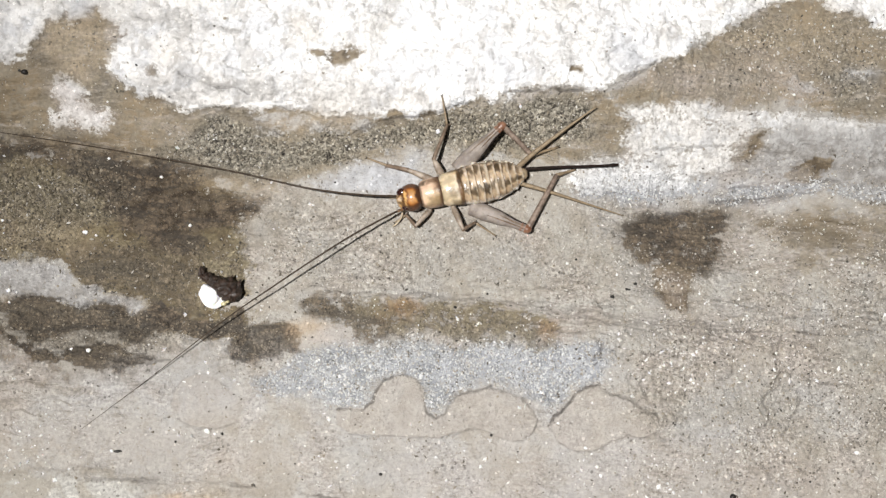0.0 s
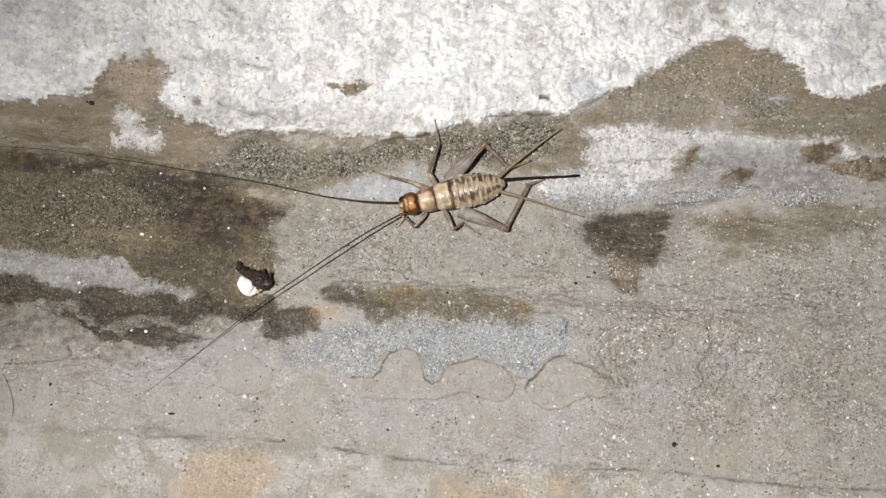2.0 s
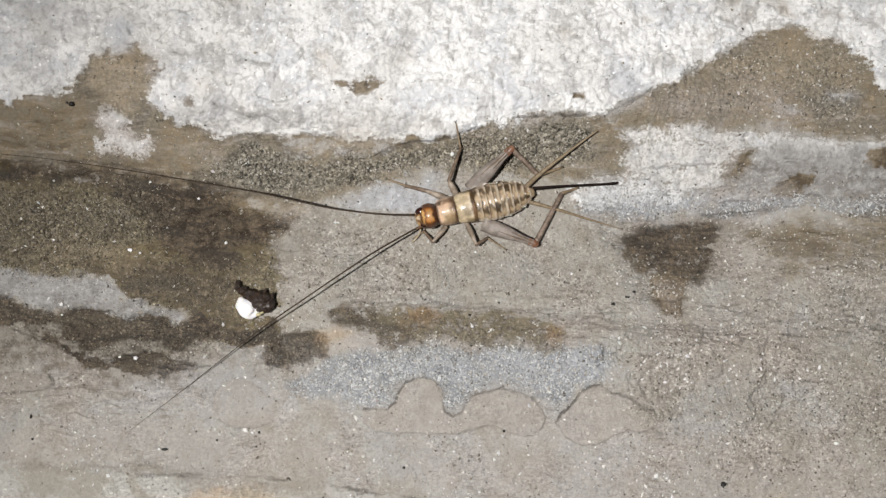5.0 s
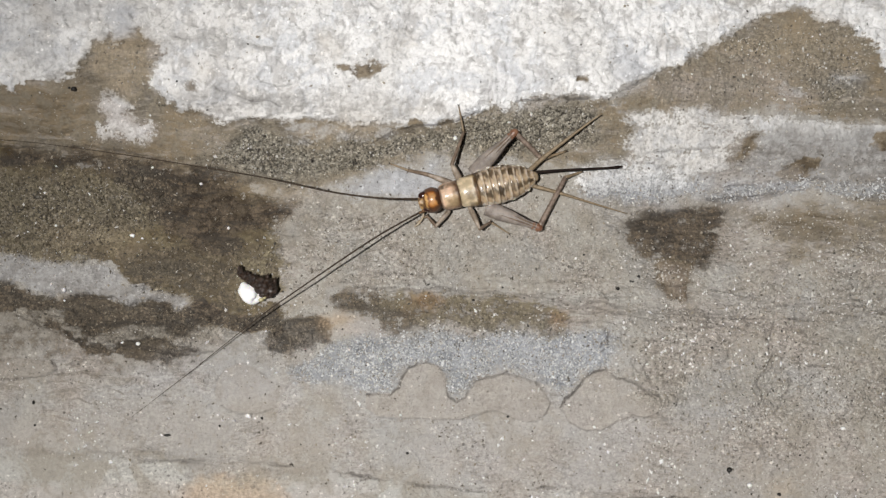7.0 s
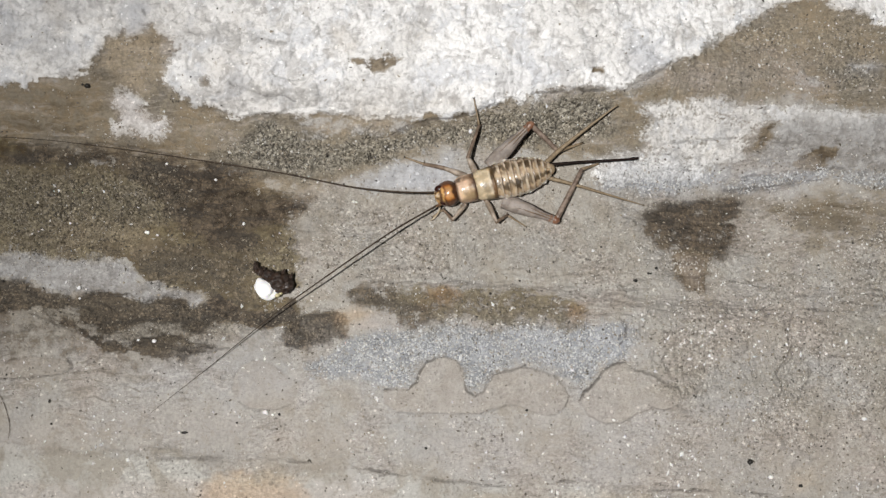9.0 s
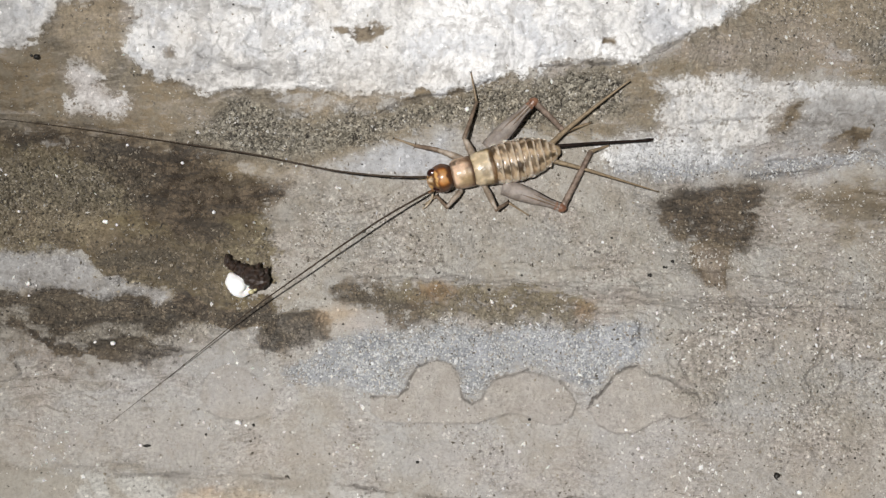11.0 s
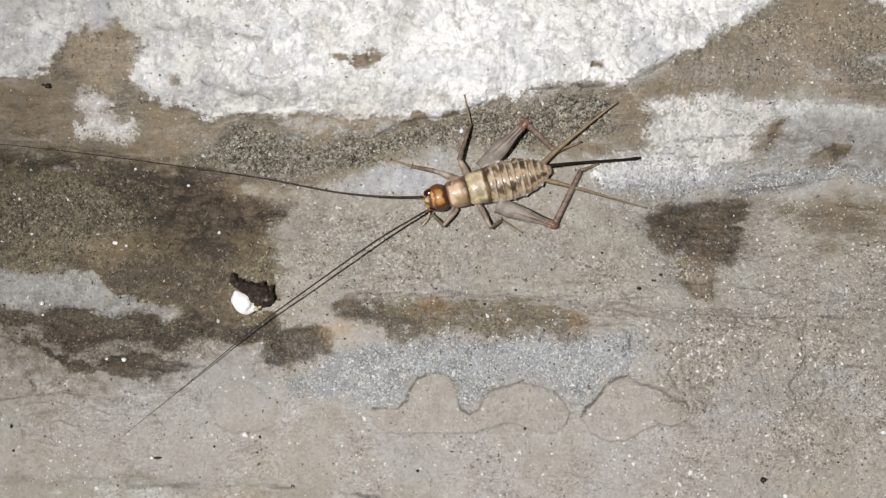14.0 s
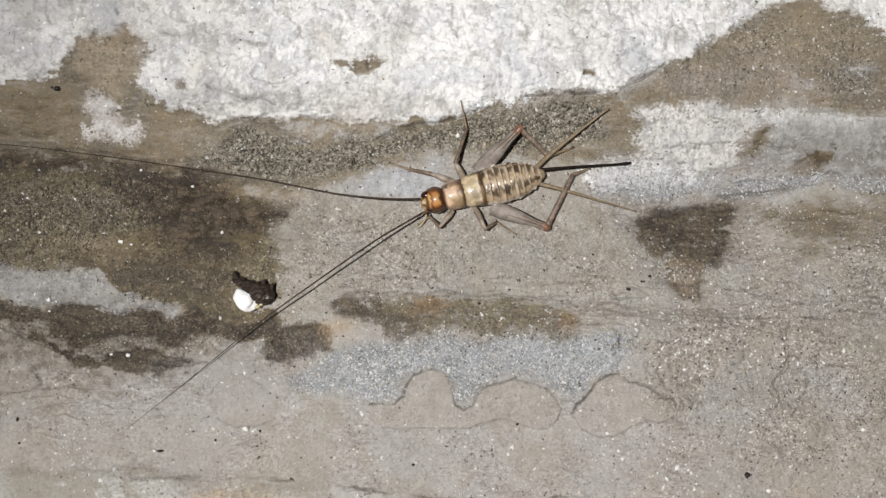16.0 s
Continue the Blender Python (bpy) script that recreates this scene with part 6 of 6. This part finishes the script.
        if big:
            part("femur_tip", limb([mid.lerp(knee, 0.76), mid.lerp(knee, 0.88), knee], [thick * 0.52, thick * 0.48, slim * 1.6], 4, 12, 1.1), KNEE, top, "reddish thigh end")
            along = (knee - hip).normalized()
            out = along.cross(Vector((0, 0, 1))).normalized()
            inner = 0.93 if out.dot(hip - at(8, 0, 0)) < 0 else -0.93
            for u, v, off in ((0.3, 0.95, -0.3 * inner), (0.5, 0.93, 0.3 * inner), (0.22, 0.97, inner)):
                line = []
                for t in np.linspace(u, v, 5):
                    r = float(np.interp(t, [0, 0.25, 0.5, 0.75, 1], w))
                    spot = hip.lerp(mid, 2 * t) if t < 0.5 else mid.lerp(knee, 2 * t - 1)
                    line.append(spot + out * (1.1 * r * off) + Vector((0, 0, 1)) * (r * math.sqrt(1 - off * off)))
                part("stripe", limb(line, [0.02, 0.07, 0.08, 0.08, 0.04] if abs(off) < 0.9 else [0.03, 0.07, 0.09, 0.09, 0.06], 3, 6), SHIN if abs(off) < 0.9 else JET, top, "thin dark stripe")
        part("knee", lump(knee, (slim * (1.55 if big else 1.15),) * 3, 2, 0.1, 2), KNEE if big else SHIN, top, "reddish knee joint" if big else "")
        bow = (knee + ankle) / 2 + Vector((0, 0, 0.1))
        part("tibia", limb([knee, bow, ankle], [slim * 1.15, slim, slim * 0.9], 6), HINDSHIN if big else BROWNSHIN, top)
        m1 = ankle.lerp(toe, 0.5)
        m1.z = min(m1.z, (ankle.z + toe.z) / 2)
        part("tarsus", limb([ankle, m1, toe], [slim * 0.75, slim * 0.55, slim * 0.4], 4, 6), TAIL, top)
        for tip in (-1, 1):
            d = (toe - m1).normalized()
            part("claw", limb([toe, toe + d * 0.25 + Vector((-d.y, d.x, 0)) * 0.14 * tip], [slim * 0.3, slim * 0.1], 3, 5), JET, top)
        if not big:
            d = (ankle - knee).normalized()
            for tip in (-1, 1):
                part("spur", limb([ankle, ankle + d * 0.2 + Vector((-d.y, d.x, 0)) * 0.45 * tip], [0.08, 0.02], 3, 5), SHIN, top)
        if big:
            run = (ankle - knee)
            out = Vector((-run.y, run.x, 0)).normalized()
            for k in range(6):
                q = knee + run * (0.38 + 0.11 * k) + Vector((0, 0, 0.15))
                for tip in (-1, 1):
                    part("spine", limb([q, q + out * 0.42 * tip + run.normalized() * 0.25], [0.05, 0.015], 2, 5), SHIN, top)

    leg("foreleg", (-0.32, 12.35, 1.21), (-3.02, 13.31, 1.66), (-5.29, 13.95, 0.61), (-7.45, 14.75, 0.15), 0.46, 0.22)
    leg("foreleg", (-0.64, 9.32, 1.11), (-2.08, 7.55, 1.74), (-3.18, 8.80, 0.66), (-4.36, 8.04, 0.09), 0.36, 0.17)
    leg("middle_leg", (0.56, 12.73, 1.19), (-0.37, 14.38, 2.31), (0.89, 18.17, 1.40), (0.33, 20.92, 1.65), 0.5, 0.19)
    leg("middle_leg", (1.63, 9.82, 1.06), (2.78, 7.25, 2.14), (4.03, 8.12, 0.81), (6.16, 6.87, -0.14), 0.4, 0.18)
    leg("hind_leg", (2.01, 13.45, 1.36), (6.55, 17.98, 2.32), (9.71, 15.24, 1.00), (12.54, 16.35, -0.19), 0.84, 0.29, True)
    leg("hind_leg", (3.51, 9.66, 1.22), (9.33, 7.46, 1.65), (12.33, 13.20, 0.95), (14.34, 14.00, -0.50), 0.8, 0.29, True)
    return cricket


build_cricket()


# ---- droppings, grit and hair on the stone ----
def build_dropping():
    x, y, _ = (-22.44, 0.44, 0.45)
    ob = thing("dropping", x, y, "black moist dropping with a chalk white cap", "animal dropping")
    base = Vector((x, y, floor_at(x, y)))

    def rel(p, h):
        return Vector((p[0] - x, p[1] - y, h))

    for n, (p, h, r) in enumerate((((-21.67, 0.75, 1.13), 0.7, (1.3, 1.05, 0.95)), ((-20.86, 0.27, 1.02), 0.6, (0.95, 0.85, 0.8)), ((-22.72, 1.42, 1.05), 0.6, (0.8, 0.6, 0.7)), ((-23.59, 1.79, 0.97), 0.5, (0.6, 0.55, 0.55)), ((-24.27, 2.34, 0.94), 0.42, (0.34, 0.6, 0.42)), ((-21.36, -0.27, 0.93), 0.5, (0.75, 0.5, 0.55)))):
        part("clod", lump(rel(p, h), r, n + 2, 0.3, 4, 0.42), DUNG, ob, "black moist dung")
    middle = rel((-23.05, -0.06, 1.36), 0.8)
    cap = lump(middle, (1.42, 0.98, 0.8), 9, 0.34, 4, 0.9)
    bmesh.ops.rotate(cap, verts=cap.verts, cent=middle, matrix=Matrix.Rotation(radians(-38), 3, "Z"))
    part("cap", cap, URATE, ob, "chalk white cap")
    for n, (p, h, r) in enumerate((((-21.75, -0.85), 0.75, (0.34, 0.24, 0.2)), ((-21.35, -0.6), 0.8, (0.22, 0.2, 0.18)), ((-22.15, -1.0), 0.6, (0.26, 0.16, 0.16)))):
        part("crumb", lump(rel(p, h), r, n + 30, 0.4, 2), CRUMB, ob, "yellowish crumb")
    for n, (p, q) in enumerate((((-24.1, 2.2), (-24.35, 3.0)), ((-21.2, 1.5), (-21.0, 2.15)), ((-20.4, 1.0), (-20.1, 1.75)))):
        part("shred", limb([rel(p, 0.55), rel(((p[0] + q[0]) / 2, (p[1] + q[1]) / 2), 0.6), rel(q, 0.4)], [0.34, 0.2, 0.04], 4, 7), DUNG, ob, "jagged black shred")


build_dropping()


def loose_grain(name, p, r, mat, label, seed, category="grit"):
    x, y = p[0], p[1]
    me = finish(name, lump((0, 0, 0), r, seed, 0.4, 2), mat)
    ob = new(name, me)
    ob.location = (x * MM, y * MM, (floor_at(x, y) + 0.55 * r[2]) * MM)
    tagged(ob, label, category, "loose grains on the stone")


for n, (p, r) in enumerate((
    ((-42.93, 22.59, 3.08), (0.34, 0.26, 0.22)), ((-43.54, 22.77, 3.14), (0.16, 0.14, 0.12)), ((-32.10, -16.15, 0.64), (0.34, 0.16, 0.18)), ((30.65, -19.12, -0.61), (0.3, 0.27, 0.24)),
    ((-47.23, -15.26, 0.94), (0.14, 0.13, 0.12)), ((-47.56, -12.74, 0.95), (0.13, 0.2, 0.14)), ((-21.56, -14.17, 0.43), (0.14, 0.16, 0.13)), ((2.13, -0.64, -0.04), (0.16, 0.15, 0.14)),
    ((18.43, 0.81, -0.55), (0.24, 0.18, 0.16)), ((20.85, 2.22, -0.88), (0.2, 0.16, 0.16)), ((19.93, 1.64, -0.73), (0.14, 0.14, 0.12)), ((-26.26, -15.06, 0.53), (0.12, 0.12, 0.1)),
    ((30.62, -19.44, -0.61), (0.1, 0.1, 0.1)), ((-53.14, 0.76, 1.06), (0.14, 0.14, 0.12)), ((-31.13, 23.43, 3.05), (0.12, 0.1, 0.1)), ((5.43, 0.81, -0.11), (0.12, 0.12, 0.1)), ((36.1, -21.7), (0.22, 0.18, 0.15)), ((6.1, -13.6), (0.16, 0.13, 0.11)), ((-5.1, -17.8), (0.17, 0.14, 0.12)), ((20.2, 1.6), (0.14, 0.11, 0.1)), ((14.6, 4.6), (0.14, 0.11, 0.1)), ((-13.9, -17), (0.1, 0.08, 0.07)), ((38.4, -17.4), (0.12, 0.1, 0.08)),
)):
    loose_grain("grit_grain", p, r, BLACK, "tiny black loose grit grain lying on the stone", n)
for n, (p, r) in enumerate((((-0.06, 17.67, 0.46), (0.26, 0.25, 0.26)), ((-32.74, -16.15, 0.65), (0.2, 0.18, 0.14)), ((-22.96, -14.05, 0.46), (0.2, 0.16, 0.14)), ((-44.42, -0.01, 0.89), (0.22, 0.2, 0.16)), ((-36.79, 6.29, 0.74), (0.2, 0.2, 0.16)), ((-25.81, 7.24, 0.52), (0.2, 0.2, 0.16)), ((-34.68, 14.12, 0.69), (0.18, 0.14, 0.12)), ((-23.1, -13.9), (0.3, 0.26, 0.21)), ((-22.3, -14.2), (0.17, 0.14, 0.12)), ((-44.4, 0.1), (0.17, 0.14, 0.12)), ((-44.4, -1.2), (0.15, 0.13, 0.1)), ((-37.7, -5.9), (0.18, 0.15, 0.13)), ((-35.8, -6), (0.26, 0.22, 0.18)), ((-29.1, 12.3), (0.2, 0.17, 0.14)), ((-37, 6.3), (0.22, 0.19, 0.15)), ((-35.7, 6), (0.17, 0.14, 0.12)), ((-45.9, 7.4), (0.16, 0.14, 0.11)), ((12.9, -12.2), (0.17, 0.14, 0.12)), ((32.9, -20.8), (0.3, 0.26, 0.21)), ((43.2, -14.4), (0.26, 0.22, 0.18)), ((37, 22.3), (0.18, 0.15, 0.13)), ((15.7, -14.6), (0.2, 0.17, 0.14)), ((-42.4, -14.4), (0.14, 0.12, 0.1)))):
    loose_grain("crystal_grain", p, r, QUARTZ, "tiny glassy white crystal grain on the stone", n + 20)

strand = new("hair", finish("hair", limb([Vector((q[0], q[1], floor_at(q[0], q[1]) + 0.12)) for q in ((-53.52, -11.49, 1.07), (-52.71, -12.88, 1.05), (-52.13, -14.64, 1.04), (-51.90, -15.90, 1.04), (-52.00, -17.03, 1.04))], [0.02, 0.03, 0.03, 0.03, 0.015], 6, 6), HAIR))
tagged(strand, "thin curved brown hair lying on the stone", "hair")


def scatter(name, count, mat, sizes, weight, label, seed, rise):
    """Countless tiny crystals set in the stone's skin, as one mesh."""
    r = np.random.default_rng(seed)
    x, y = r.uniform(-57, 63, count * 8), r.uniform(-30, 41, count * 8)
    keep = np.flatnonzero(r.random(count * 8) < weight(x, y))[:count]
    x, y = x[keep], y[keep]
    z = sampled(GZ, x, y)
    n = len(x)
    s = sizes[0] + (sizes[1] - sizes[0]) * r.random(n) ** 2.6
    dirs = np.array([(1, 0, 0), (-1, 0, 0), (0, 1, 0), (0, -1, 0), (0, 0, 1), (0, 0, -1)], float)
    a = r.uniform(0, 6.28, n)
    co = dirs[None] * (s[:, None, None] * r.uniform(0.5, 1.4, (n, 6, 1))) * np.stack([r.uniform(0.8, 1.7, n), r.uniform(0.6, 1.0, n), np.ones(n)], -1)[:, None]
    rot = np.stack([np.stack([np.cos(a), -np.sin(a), 0 * a], -1), np.stack([np.sin(a), np.cos(a), 0 * a], -1), np.stack([0 * a, 0 * a, 0 * a + 1], -1)], 1)
    co = np.einsum("nij,nkj->nki", rot, co) + np.stack([x, y, z + rise * s], -1)[:, None]
    tri = np.array([(0, 2, 4), (2, 1, 4), (1, 3, 4), (3, 0, 4), (2, 0, 5), (1, 2, 5), (3, 1, 5), (0, 3, 5)])
    faces = (tri[None] + 6 * np.arange(n)[:, None, None]).reshape(-1, 3)
    me = bpy.data.meshes.new(name)
    me.from_pydata((co.reshape(-1, 3) * MM).tolist(), [], faces.tolist())
    me.materials.append(mat)
    tagged(new(name, me), label, "grit", kind="stuff")


def clusters(x, y, seed):
    return step(0.1, 0.9, rough(x, y, 7.0, 4, seed)) + 0.6 * step(0.3, 0.9, rough(x, y, 2.0, 2, seed + 1))


def weight_white(x, y):
    w = (0.1 + 0.5 * step(8, -24, y) + 0.5 * step(12, 35, x) * step(15, 5, y)) * clusters(x, y, 1) + 0.05 * sampled(MASKS["coarse"], x, y)
    return np.clip(w * (1 - 0.8 * sampled(MASKS["white"], x, y)) * (1 - np.minimum(1.3 * sampled(MASKS["dark"], x, y), 1)), 0.004, 1)


def weight_dark(x, y):
    w = 0.45 * sampled(MASKS["coarse"], x, y) + 0.5 * sampled(MASKS["olive"], x, y) + (0.12 + 0.25 * step(10, 35, x)) * clusters(x, y, 4)
    return np.clip(w * (1 - 0.75 * sampled(MASKS["white"], x, y)), 0.01, 1)



def weight_stone(x, y):
    ridge = np.exp(-(((y - 3.0) / 2.2) ** 2)) * step(-12, 0, x)
    w = 0.08 + 0.08 * step(-25, 0, x) + 0.12 * step(-6, 2, y) + 0.3 * step(10, 32, x) * step(16, 4, y) + 0.35 * ridge
    w = w * (0.2 + clusters(x, y, 3)) + 0.3 * sampled(MASKS["blue"], x, y) + 0.12 * sampled(MASKS["coarse"], x, y)
    for kind, less in (("white", 1.0), ("brown", 0.5), ("dark", 1.0), ("olive", 0.6), ("plate", 0.6), ("crust", 0.6)):
        w = w * (1 - np.minimum(1.2 * less * sampled(MASKS[kind], x, y), 1))
    return np.clip(w, 0, 1)


scatter("stone_grit", 44000, STONEGRIT, (0.04, 0.16), weight_stone, "countless small crumbs of the stone's own skin", 14, 0.1)
scatter("lime_beads", 30000, LIMEBEAD, (0.09, 0.19), lambda x, y: step(0.3, 0.7, sampled(MASKS["blue"], x, y)) * (0.2 + 0.25 * clusters(x, y, 5)) * (1 - sampled(MASKS["plate"], x, y)), "countless tiny pale lime beads grown on the stone", 15, 0.1)
# crystals drawn large and white to imitate their glints
scatter("sparkling_grit", 2700, QUARTZ, (0.03, 0.22), weight_white, "countless tiny sparkling crystals set in the stone", 11, 0.25)
scatter("dark_grit", 4000, DARKGRIT, (0.035, 0.15), weight_dark, "countless tiny dark mineral grains set in the stone", 12, 0.15)
scatter("tan_grit", 9000, DUSTGRIT, (0.035, 0.17), lambda x, y: np.clip(0.6 * sampled(MASKS["coarse"], x, y) + 0.2 * sampled(MASKS["dark"], x, y) * clusters(x, y, 2) + 0.02, 0, 1), "countless tiny tan grains set in the stone", 13, 0.15)
